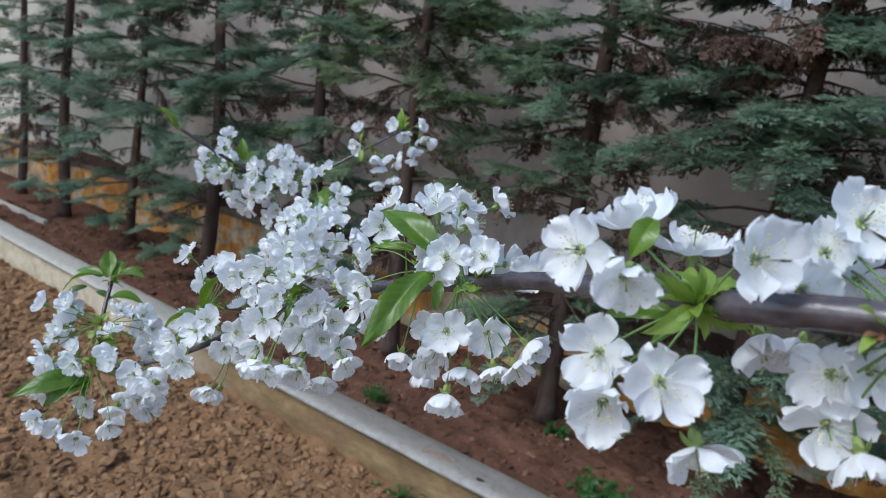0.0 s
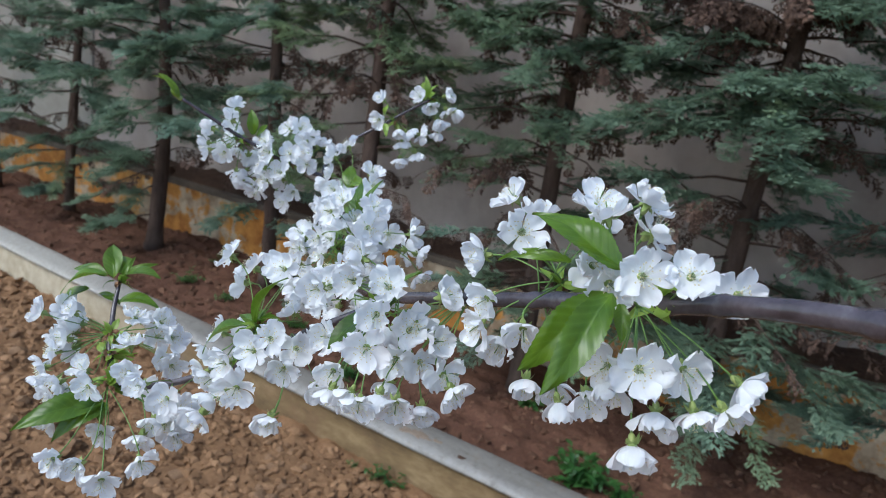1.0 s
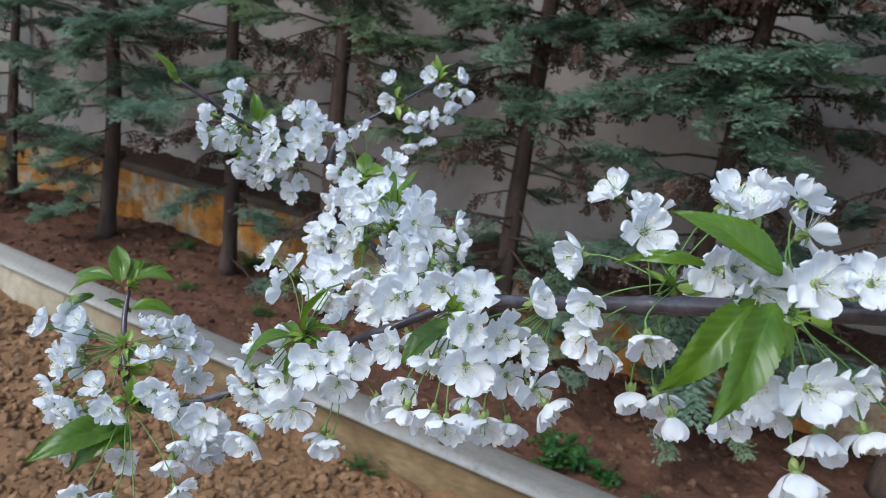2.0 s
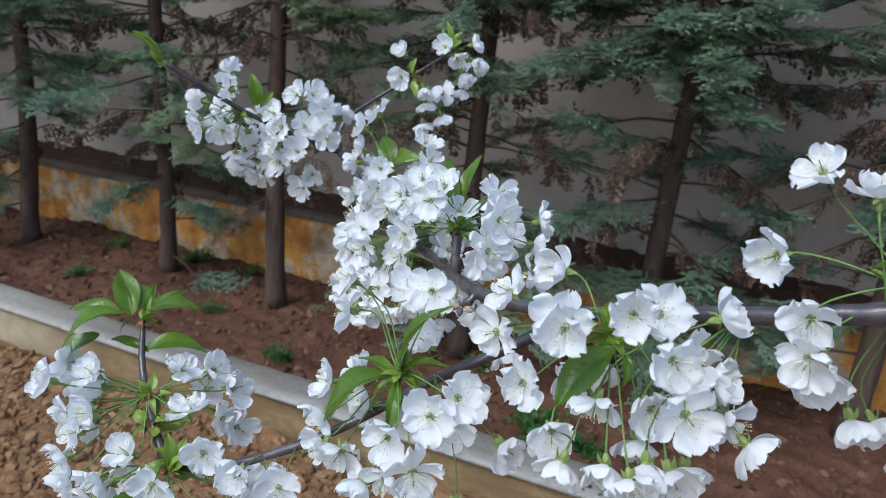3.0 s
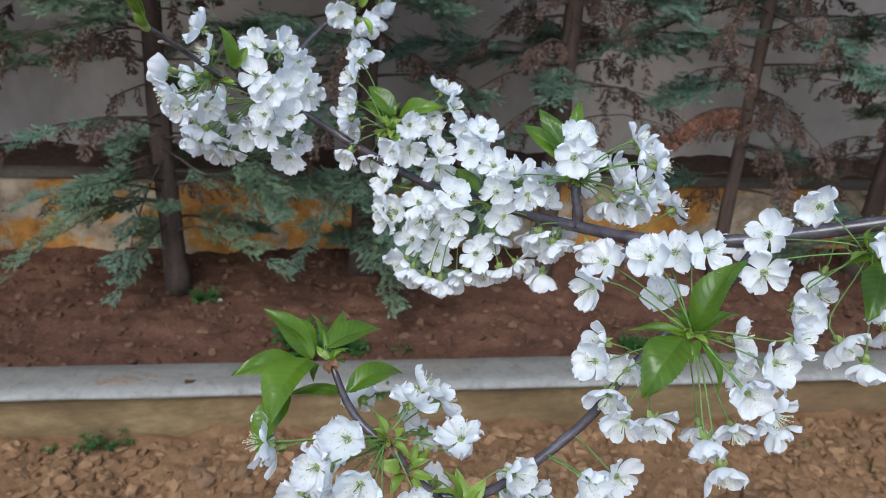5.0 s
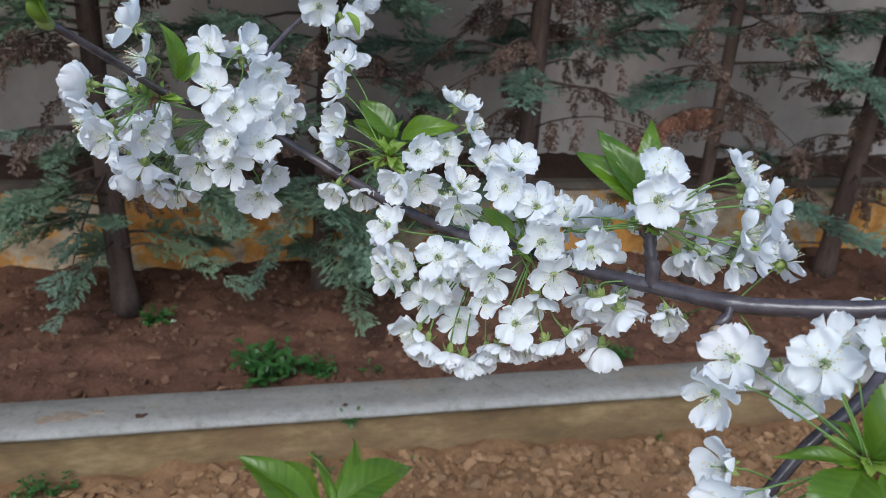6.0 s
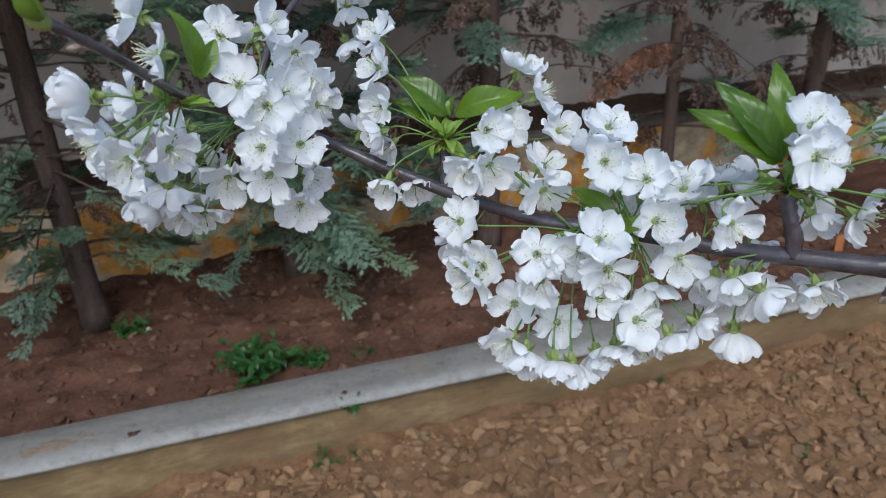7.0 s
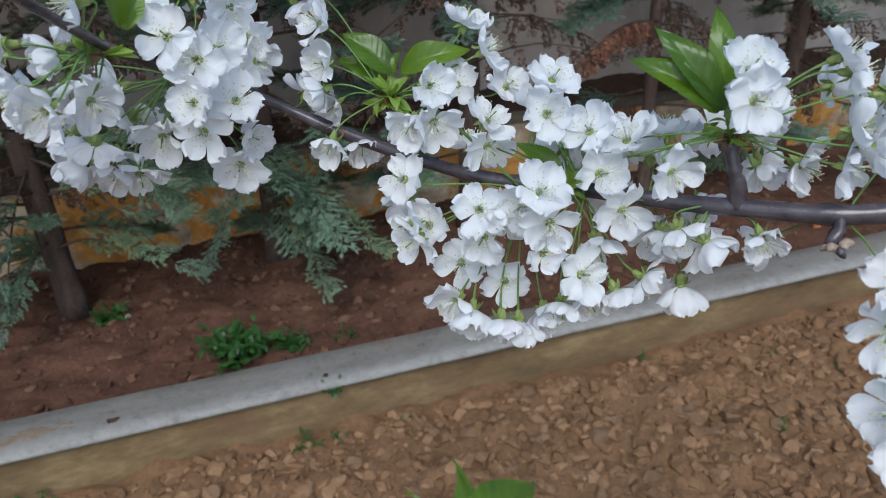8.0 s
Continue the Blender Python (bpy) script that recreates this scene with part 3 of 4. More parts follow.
    return part("bough", mesh_of("bough", v, f, [CONIFER_BARK]), root)


def withered_bough(root, foot, tip, seed, mat=RUST, count=40, label="rust-red withered spray hanging from a bough"):
    """One dead bough with its dry fringe hanging straight down."""
    rng = np.random.default_rng(seed)
    foot, tip = np.array(foot), np.array(tip)
    base = np.array(root.location)
    pts = [np.append(foot + (tip - foot) * t + np.array((0, 0, 0.10 * math.sin(math.pi * t) * np.linalg.norm(tip - foot))) - base, 0.006 * (1 - 0.8 * t)) for t in np.linspace(0, 1, 7)]
    bough(root, pts)
    fringe = []
    for t in np.linspace(0.12, 1.0, count):
        q = np.array([np.interp(t, np.linspace(0, 1, 7), [s[k] for s in pts]) for k in range(3)])
        dd = (tip - foot) * 0.5 + np.array((rng.normal(0, 0.12), rng.normal(0, 0.12), -0.45))
        fringe.append((DEAD_FRONDS[rng.integers(3)] * rng.uniform(0.5, 0.8)) @ orient(dd, rng.normal(0, 0.6)) + q)
    part("withered_spray", tri_mesh("withered_spray", fringe, mat), root, label=label)


def low_bough(root, foot, tip, seed, count=9):
    """A low bough with flat green sprays reaching out over the bed."""
    rng = np.random.default_rng(seed)
    foot, tip = np.array(foot), np.array(tip)
    base = np.array(root.location)
    way = tip - foot
    pts = [np.append(foot + way * t + np.array((0, 0, 0.12 * math.sin(math.pi * t) * np.linalg.norm(way))) - base, 0.006 * (1 - 0.8 * t)) for t in np.linspace(0, 1, 7)]
    bough(root, pts)
    sprays = []
    for t in np.linspace(0.30, 1.0, count):
        q = np.array([np.interp(t, np.linspace(0, 1, 7), [s[k] for s in pts]) for k in range(3)])
        side = np.array((-way[1], way[0], 0)) / np.linalg.norm(way)
        dd = way / np.linalg.norm(way) * (1, 1, 0.25) + side * rng.choice((-1, 1)) * rng.uniform(0.2, 1.0) * (1.2 - t) + np.array((0, 0, rng.uniform(-0.2, 0.12)))
        sprays.append((FRONDS[rng.integers(7)] * rng.uniform(0.45, 0.8)) @ orient(dd, rng.normal(0, 0.3)) + q)
    part("low_spray", tri_mesh("low_spray", sprays, FOLIAGE), root, label="flat blue-green spray low over the bed")


TREES = {}
for tx, ty, lean, bend, rad, seed, low, *rest in (
        (-9.1, 3.0, 0.02, 1, 0.050, 21, 0.8), (-7.9, 3.02, 0.03, 1, 0.045, 22, 0.8), (-6.7, 2.92, 0.02, 1, 0.055, 23, 0.6, 0.12, (1.0, 2.6, 16, 0.1)), (-5.57, 2.99, 0.0, 1, 0.040, 24, 0.45, 0.12, (0.9, 2.6, 24, 0.1)),
        (-4.42, 2.93, 0.0, 1, 0.055, 25, 0.7, 0.12, (1.0, 2.6, 24, 0.15)), (-3.38, 2.97, 0.01, 1, 0.047, 26, 0.75, 0.12, (1.1, 2.6, 20, 0.15)), (-2.58, 2.92, 0.02, 1, 0.052, 27, 0.7, 0.12, (1.4, 2.6, 24, 0.15)), (-1.53, 2.93, 0.02, 1, 0.050, 28, 0.02, 0.12, (1.25, 2.4, 30, 0.25)),
        (-0.735, 3.05, 0.03, 0.4, 0.050, 29, 0.05, 0.15, (1.32, 2.25, 56, 0.55)), (0.12, 3.05, 0.004, 0.3, 0.052, 30, 1.0, 0.30, (0.90, 1.4, 12, 0.1)), (0.985, 3.02, 0.0, 0.3, 0.034, 31, 1.1, 0.22, (1.05, 1.7, 12, 0.15)), (1.72, 3.0, 0.0, 1, 0.05, 32, 0.6, 0.12, (0.4, 1.2, 9, 0.0)), (2.9, 3.0, 0.0, 1, 0.05, 33, 0.6)):
    TREES[seed] = conifer(tx, ty, lean, bend, rad, seed, low, "slender conifer with dark trunk and blue-green sprays beside the wall", *rest)
for k, tip in enumerate(((-0.42, 2.66, 0.13), (-0.64, 2.58, 0.07), (-0.98, 2.64, 0.20))):
    low_bough(TREES[29], (-0.735, 3.03, 0.26 + 0.06 * k), tip, 40 + k)
for k, tip in enumerate(((-1.24, 2.70, 0.25), (-1.62, 2.66, 0.12), (-1.48, 2.66, 0.42), (-1.85, 2.62, 0.30), (-2.02, 2.68, 0.38), (-1.72, 2.60, 0.44), (-2.05, 2.66, 0.12), (-1.66, 2.62, 0.08), (-1.12, 2.66, 0.19), (-1.02, 2.70, 0.47), (-1.92, 2.66, 0.64), (-1.60, 2.58, 0.58))):
    low_bough(TREES[28], (-1.53, 2.91, 0.20 + 0.045 * k), tip, 110 + k, 7)
for k, tip in enumerate(((-0.92, 2.66, 1.34), (-0.62, 2.60, 1.38), (-0.36, 2.68, 1.42), (-0.72, 2.60, 1.20))):
    low_bough(TREES[29], (-0.70, 3.03, 1.30 + 0.03 * k), tip, 70 + k, 14)
for k, tip in enumerate(((-5.80, 2.66, 0.23), (-5.15, 2.62, 0.20), (-5.35, 2.60, 0.55), (-5.85, 2.62, 0.66))):
    low_bough(TREES[24], (-5.57, 2.97, 0.30 + 0.08 * k), tip, 80 + k, 14)
for k, tip in enumerate(((-4.85, 2.62, 0.18), (-4.30, 2.58, 0.20), (-4.75, 2.62, 0.50))):
    low_bough(TREES[25], (-4.42, 2.91, 0.30 + 0.08 * k), tip, 90 + k, 14)
for k, tip in enumerate(((-1.20, 2.72, 1.78), (-0.95, 2.62, 1.70), (-0.62, 2.58, 1.74), (-0.30, 2.66, 1.70), (-0.12, 2.80, 1.80), (-0.50, 2.60, 1.95), (-1.00, 2.66, 1.95))):
    withered_bough(TREES[29], (-0.69, 3.03, 1.62 + 0.05 * k), tip, 60 + k, DEAD, 70, "matted dry brown spray hanging from a bough")
withered_bough(TREES[31], (0.97, 2.98, 0.77), (0.48, 2.74, 0.70), 5)


# ---- weeds ----
def weed(x, y, size, n, seed, label="small dark green leafy weed growing in the soil", z=None):
    rng = random.Random(seed)
    root = tagged(new("weed"), label, "weed", "weeds")
    root.location = (x, y, ground_height(x, y) - 0.004 if z is None else z)
    leaves = []
    for i in range(7):
        ll, bow = 1.0, rng.uniform(0.1, 0.5)

        def fn(u, v):
            w = ll * 0.26 * math.sin(math.pi * min(1, v * 0.95 + 0.05)) ** 0.8
            return (v * ll, w * (u - 0.5) * 2, -bow * ll * v * v + abs(u - 0.5) * w * 0.7)

        leaves.append(mesh_of("leaf", *grid(fn, 3, 5), [WEED]))
    for i in range(n):
        a, up = rng.uniform(0, 6.28), rng.uniform(0.2, 1.5)
        l = size * rng.uniform(0.45, 1.0)
        d = Vector((math.cos(a), math.sin(a), up)).normalized()
        sv, sf = tube(np.array([(*(d * l * t), 0.0009) for t in (0, 0.5, 1.0)]), 4)
        shoot = part("stem", mesh_of("stem", sv, sf, [WEED]), root)
        for k in range(8):
            m = Matrix.Translation(d * l * (0.2 + 0.11 * k)) @ Matrix.Rotation(rng.uniform(0, 6.28), 4, "Z") @ Matrix.Rotation(rng.uniform(-0.9, 0.3), 4, "Y") @ Matrix.Scale(l * rng.uniform(0.20, 0.34), 4)
            part("leaf", leaves[rng.randrange(7)], shoot, m)


for wx, wy, ws, wc, wseed in ((-2.15, 2.39, 0.10, 26, 1), (-0.95, 2.38, 0.15, 52, 2), (-0.80, 2.37, 0.10, 24, 3), (-3.66, 2.64, 0.10, 18, 4), (-3.29, 2.63, 0.09, 14, 5), (-2.77, 2.65, 0.08, 14, 6), (-2.12, 2.42, 0.07, 12, 7), (0.31, 2.35, 0.10, 20, 8), (-0.60, 2.37, 0.06, 10, 9), (-3.9, 3.12, 0.14, 18, 10),
        (-1.54, 1.985, 0.07, 9, 11), (-1.60, 1.985, 0.075, 12, 12), (-1.72, 1.985, 0.05, 8, 13), (-0.81, 1.985, 0.065, 7, 14), (-0.50, 1.98, 0.035, 5, 15), (0.33, 1.97, 0.05, 8, 16), (0.75, 1.83, 0.035, 6, 17), (0.55, 1.55, 0.04, 7, 18), (0.91, 1.71, 0.04, 5, 19), (-0.70, 1.99, 0.07, 6, 20), (-3.35, 3.18, 0.15, 22, 22), (-2.95, 3.20, 0.11, 14, 23), (-1.42, 2.83, 0.11, 16, 24), (-2.72, 2.66, 0.08, 14, 25)):
    weed(wx, wy, ws, wc, wseed)
weed(-0.70, 2.022, 0.07, 8, 21, "small green weed rooted in the kerb face joint", -0.035)


def pale_stone(x, y, r):
    (v, f), _ = icosphere()
    rng = np.random.default_rng(9)
    p = v * (1 + rng.normal(0, 0.12, (len(v), 1))) * (r, r * 0.8, r * 0.7)
    ob = new("pebble", mesh_of("pebble", p.tolist(), f.tolist(), [STONE], smooth=False))
    ob.location = (x, y, ground_height(x, y) + r * 0.4)
    tagged(ob, "small pale pebble lying on the shaded soil", "stone")


pale_stone(-1.33, 2.81, 0.014)


def terracotta_shard(x, y):
    """A curved piece of a broken pot, stuck upright in the bed."""
    rng = random.Random(3)
    rim = [0.085 + rng.uniform(-0.022, 0.012) for _ in range(9)]

    def fn(u, v):
        a = -0.7 + 1.4 * u
        h = rim[min(8, int(u * 8 + 0.5))]
        return (0.034 * math.sin(a), -0.034 * math.cos(a), -0.03 + (h + 0.03) * v)

    outer, faces = grid(fn, 9, 6)
    inner = [(px * 0.80, py * 0.80, pz) for px, py, pz in outer]
    n = len(outer)
    edge = [j * 9 for j in range(6)] + [45 + i for i in range(1, 9)] + [j * 9 + 8 for j in range(4, -1, -1)] + [i for i in range(7, 0, -1)]
    faces = faces + [tuple(n + k for k in reversed(f)) for f in faces] + [(a, b, n + b, n + a) for a, b in zip(edge, edge[1:] + edge[:1])]
    ob = new("pot_shard", mesh_of("pot_shard", outer + inner, faces, [TERRACOTTA], smooth=False))
    ob.location = (x, y, ground_height(x, y))
    tagged(ob, "broken orange terracotta pot shard stuck in the bed soil", "pot shard")


terracotta_shard(1.46, 2.44)


# ---- the cherry tree ----
tree = tagged(new("cherry_tree"), "flowering cherry tree with white blossom on slim dark branches", "tree")


def wood(name, pts, step=0.006, sides=12, rough=0.028, seed=1, knots=0.05, label=""):
    v, f = tube(spline(pts, step), sides, rough, random.Random(seed), knots)
    return part(name, mesh_of(name, v, f, [BARK]), tree, label=label)


wood("branch", [(0.90, 0.02, 1.28, 0.0150), (0.5, 0.12, 1.29, 0.0120), (0.2, 0.22, 1.285, 0.0100), (0.06, 0.26, 1.297, 0.0074), (-0.036, 0.272, 1.289, 0.0064), (-0.085, 0.281, 1.279, 0.0062), (-0.14, 0.325, 1.262, 0.0061), (-0.195, 0.368, 1.249, 0.0064), (-0.234, 0.382, 1.240, 0.0057), (-0.294, 0.405, 1.220, 0.0056), (-0.344, 0.418, 1.205, 0.0054), (-0.38, 0.424, 1.194, 0.0053), (-0.428, 0.434, 1.179, 0.0051), (-0.52, 0.472, 1.147, 0.0050), (-0.56, 0.492, 1.137, 0.0051), (-0.597, 0.515, 1.130, 0.0051), (-0.627, 0.545, 1.127, 0.0048), (-0.652, 0.574, 1.124, 0.0044), (-0.69, 0.61, 1.125, 0.0043), (-0.727, 0.637, 1.127, 0.0040), (-0.762, 0.672, 1.133, 0.0038), (-0.80, 0.705, 1.146, 0.0040), (-0.83, 0.722, 1.160, 0.0034), (-0.862, 0.742, 1.176, 0.0034)], seed=2, label="slim dark grey-brown branch with a satin bark")
wood("branch", [(-0.520, 0.472, 1.146, 0.0042), (-0.535, 0.462, 1.134, 0.0040), (-0.556, 0.448, 1.120, 0.0036), (-0.575, 0.441, 1.108, 0.0035), (-0.6, 0.436, 1.090, 0.0033), (-0.63, 0.423, 1.067, 0.0032), (-0.66, 0.402, 1.048, 0.0032), (-0.70, 0.384, 1.028, 0.0030), (-0.735, 0.371, 1.018, 0.0029), (-0.765, 0.374, 1.018, 0.0030)], seed=3, label="lower side branch with dark satin bark")
wood("twig", [(-0.757, 0.370, 1.016, 0.0032), (-0.774, 0.379, 1.027, 0.0030), (-0.787, 0.385, 1.043, 0.0030), (-0.804, 0.398, 1.052, 0.0026), (-0.814, 0.406, 1.064, 0.0024), (-0.820, 0.413, 1.077, 0.0021), (-0.824, 0.418, 1.086, 0.0018)], seed=4)
wood("twig", [(-0.862, 0.742, 1.176, 0.0030), (-0.876, 0.722, 1.183, 0.0026), (-0.890, 0.695, 1.195, 0.0025), (-0.915, 0.645, 1.219, 0.0024), (-0.935, 0.602, 1.245, 0.0022), (-0.951, 0.574, 1.263, 0.0020)], seed=5)
wood("twig", [(-0.862, 0.742, 1.176, 0.0032), (-0.874, 0.760, 1.196, 0.0026), (-0.868, 0.774, 1.215, 0.0023), (-0.850, 0.800, 1.236, 0.0021), (-0.825, 0.822, 1.258, 0.0019), (-0.803, 0.845, 1.280, 0.0017), (-0.785, 0.868, 1.298, 0.0014)], seed=6)
wood("twig", [(0.860, 0.030, 1.600, 0.0060), (0.700, 0.100, 1.700, 0.0052), (0.400, 0.240, 1.720, 0.0042), (0.100, 0.400, 1.620, 0.0032), (-0.080, 0.465, 1.512, 0.0024), (-0.140, 0.480, 1.463, 0.0018)], seed=11)
# spurs that carry the flower clusters
wood("spur", [(-0.630, 0.548, 1.127, 0.0040), (-0.633, 0.551, 1.144, 0.0036), (-0.635, 0.556, 1.160, 0.0040)], 0.0025, seed=7, knots=0.6, rough=0.16)
wood("spur", [(-0.775, 0.686, 1.138, 0.0034), (-0.774, 0.687, 1.153, 0.0030), (-0.774, 0.688, 1.166, 0.0034)], 0.0025, seed=8, knots=0.6, rough=0.16)
wood("spur", [(-0.60, 0.515, 1.130, 0.0022), (-0.603, 0.511, 1.124, 0.0030), (-0.609, 0.510, 1.119, 0.0022)], 0.0025, seed=9, knots=0.6, rough=0.16)
# the stem of the tree, outside the view
wood("trunk", [(1.02, -0.02, -0.25, 0.075), (1.0, 0.0, 0.3, 0.055), (0.96, 0.0, 0.9, 0.045), (0.90, 0.02, 1.28, 0.030), (0.86, 0.03, 1.6, 0.024), (0.80, 0.0, 2.2, 0.012)], 0.08, 12, 0.05, 10)


def petal_mesh(seed):
    rng = random.Random(seed)
    L, W = 0.0162 * rng.uniform(0.90, 1.06), 0.0138 * rng.uniform(0.86, 1.14)
    cup, ruffle, ph, tip = rng.uniform(0.25, 0.62), rng.uniform(0.0010, 0.0026), rng.uniform(0, 6), rng.uniform(-0.9, 0.9)

    def fn(u, v):
        s = (u - 0.5) * 2
        v = min(v, 0.985)
        if v > 0.62:
            w = math.sqrt(1 - ((v - 0.62) / 0.38) ** 2) ** 0.75
        else:
            t = v / 0.62
            w = 0.20 + 0.80 * (1 - (1 - t) ** 1.25)
        w *= W * 0.5
        notch = 0.0013 * math.exp(-(s / 0.35) ** 2) * max(0.0, v - 0.85) * 6.6
        end = L * v - notch - 0.05 * L * s * s * v - 0.00045 * (math.sin(s * 9 + ph * 2) + math.sin(s * 17 + ph)) * v ** 6
        z = cup * (w * s) ** 2 / (W * 0.5) - (0.0028 + 0.0007 * math.sin(ph)) * math.sin(math.pi * v) + tip * 0.004 * v ** 3
        z += ruffle * math.sin(s * 5 + ph + v * 3) * v * v + 0.0010 * s * math.sin(ph * 3) * v + 0.0005 * math.sin(s * 11 + ph * 2) * v ** 3 + 0.0006 * math.sin(s * 5 + v * 9 + ph * 1.7) * v
        return (w * s, end, z)

    v, f = grid(fn, 11, 10)
    return mesh_of("petal", v, f, [PETAL])


def stamen_mesh(seed):
    rng = random.Random(seed)
    verts, faces, index = [], [], []

    def add(v, f, m):
        o = len(verts)
        verts.extend(v)
        faces.extend([tuple(k + o for k in q) for q in f])
        index.extend([m] * len(f))

    for i in range(24):
        a, sp, l = i * 2.4, rng.uniform(0.15, 0.95), rng.uniform(0.0075, 0.0125)
        d = np.array((math.cos(a) * sp, math.sin(a) * sp, 1.0))
        d /= np.linalg.norm(d)
        mid = d * l * 0.5 + np.array((0, 0, 0.0006))
        pts = np.array([(*(d * 0.0008), 0.00017), (*mid, 0.00015), (*(d * l), 0.00012)])
        add(*tube(pts, 3), 0)
        c, r = d * l, 0.00055
        add([c + r * np.array(q) for q in ((1, 0, 0), (-1, 0, 0), (0, 1, 0), (0, -1, 0), (0, 0, 0.8), (0, 0, -0.8))], [(0, 2, 4), (2, 1, 4), (1, 3, 4), (3, 0, 4), (2, 0, 5), (1, 2, 5), (3, 1, 5), (0, 3, 5)], 1)
    add(*tube(np.array([(0, 0, 0, 0.0003), (0, 0, 0.006, 0.00026), (0, 0, 0.0095, 0.00045)]), 5), 2)
    return mesh_of("stamen_tuft", verts, faces, [FILAMENT, ANTHER, STALK], index)


def calyx_mesh(seed):
    """A green cup below the petals with five sepals bent back."""
    rng = random.Random(seed)
    verts, faces = tube(np.array([(0, 0, -0.0062, 0.0007), (0, 0, -0.0050, 0.0017), (0, 0, -0.0030, 0.0021), (0, 0, -0.0008, 0.0020), (0, 0, 0.0004, 0.0027), (0, 0, 0.0012, 0.0022), (0, 0, 0.0014, 0.0008)]), 9)
    for k in range(5):
        a = 2 * math.pi * (k + 0.5) / 5
        c, s = math.cos(a), math.sin(a)
        back = rng.uniform(0.4, 1.1)

        def fn(u, v):
            w = 0.0021 * (1 - v) ** 0.6 * (u - 0.5) * 2
            r, z = 0.0022 + 0.0036 * v, -0.0003 - 0.0050 * back * v ** 1.4
            return (c * r - s * w, s * r + c * w, z)

        v, f = grid(fn, 3, 4)
        o = len(verts)
        verts += v
        faces += [tuple(i + o for i in q) for q in f]
    return mesh_of("blossom", verts, faces, [CALYX])


PETALS = [petal_mesh(i) for i in range(14)]
STAMENS = [stamen_mesh(i) for i in range(3)]
CALYCES = [calyx_mesh(i) for i in range(3)]
brng = random.Random(77)


def unit_stalk(a, way, b, end):
    """A stalk that leaves a along way, and comes in to b along end."""
    a, b = np.array(a), np.array(b)
    d = np.linalg.norm(b - a)
    p, q = a + np.array(way) * d * 0.38, b - np.array(end) * d * 0.30
    pts = [np.append(a * (1 - t) ** 3 + 3 * p * t * (1 - t) ** 2 + 3 * q * t * t * (1 - t) + b * t ** 3, 0.00055 + 0.00025 * (t > 0.9)) for t in np.linspace(0, 1, 8)]
    v, f = tube(np.array(pts), 5)
    return mesh_of("stalk", v, f, [STALK])


def blossom(base, place, size, face):
    base, place, face = Vector(base), Vector(place), Vector(face).normalized()
    m = Matrix.Translation(place - face * 0.004) @ aim(face) @ Matrix.Scale(size, 4)
    fl = part("blossom", CALYCES[brng.randrange(3)], tree, m, "white five-petalled cherry blossom on a green stalk")
    # hanging blossoms stay cupped
    opening = brng.choice((36, 42, 48, 54, 60)) if face.z < -0.45 else brng.choice((44, 54, 60, 64, 68, 74))
    for k in range(5):
        tilt = opening + brng.uniform(-17, 17)
        pm = Matrix.Rotation(2 * math.pi * k / 5 + brng.uniform(-0.15, 0.15), 4, "Z") @ Matrix.Translation((0, 0.0014, 0.0005 + 0.0003 * (k % 2))) @ Matrix.Rotation(radians(90 - tilt), 4, "X") @ Matrix.Rotation(0.10 + brng.uniform(-0.22, 0.22), 4, "Y")
        part("petal", PETALS[brng.randrange(14)], fl, pm @ Matrix.Scale(brng.uniform(0.88, 1.10), 4))
    part("stamen_tuft", STAMENS[brng.randrange(3)], fl, Matrix.Rotation(brng.uniform(0, 6), 4, "Z"))
    foot = m @ Vector((0, 0, -0.006))
    inv = m.inverted()
    turn = inv.to_3x3()
    start = ((place - base).normalized() + Vector((0, 0, 0.25))).normalized()
    part("stalk", unit_stalk(inv @ base, (turn @ start).normalized(), inv @ foot, (turn @ face).normalized()), fl)


def cluster(node, rows):
    """Blossoms on one spur."""
    for dx, dy, dz, fx, fy, fz in rows:
        foot = Vector(node) + Vector((brng.uniform(-1, 1), brng.uniform(-1, 1), brng.uniform(-1, 1))) * 0.002
        blossom(foot, Vector(node) + Vector((dx, dy, dz)) / 1000, brng.uniform(0.92, 1.05), (fx, fy, fz))


def spur(node, offsets):
    """Blossoms on one spur that face outward, a little to the open side."""
    for dx, dy, dz in offsets:
        out = Vector((dx, dy, dz)).normalized()
        face = out + Vector((brng.uniform(-0.3, 0.3), brng.uniform(-0.5, 0.1), brng.uniform(-0.3, 0.2)))
        foot = Vector(node) + Vector((brng.uniform(-1, 1), brng.uniform(-1, 1), brng.uniform(-1, 1))) * 0.002
        blossom(foot, Vector(node) + Vector((dx, dy, dz)) / 1000, brng.uniform(0.92, 1.05), face)


# clusters: the spur, then for each blossom its place from the spur in millimetres and the way it faces, in tenths
cluster((-0.924, 0.636, 1.219), [(-6, 3, 40, -8, 1, 5), (-1, -9, 23, -10, -2, 1), (-31, -13, 9, -10, 1, 1), (-19, 23, -2, -9, -5, -2), (-30, -23, -11, -9, -5, -2), (-18, -31, -18, -5, -8, -2), (-14, 19, -20, 1, -8, -6), (1, -17, -20, 5, -8, -4)])
cluster((-0.893, 0.692, 1.194), [(-2, 8, 45, -2, -8, 5), (25, 6, 48, 8, -3, 5), (38, 4, 31, 3, -9, -3), (43, 1, 16, -1, -10, 0), (48, -2, 3, 6, -8, 0), (3, -37, 27, -3, -8, 5), (15, -41, 15, -3, -9, 3), (9, -45, -5, -4, -9, 3), (31, -33, -9, 1, -9, 4), (11, -38, -23, -3, -10, 1), (27, -18, -50, -2, -10, -1), (37, -12, -36, 5, -9, -1), (-17, 16, -30, -10, -2, -1), (-53, -17, -25, -2, -6, -7)])
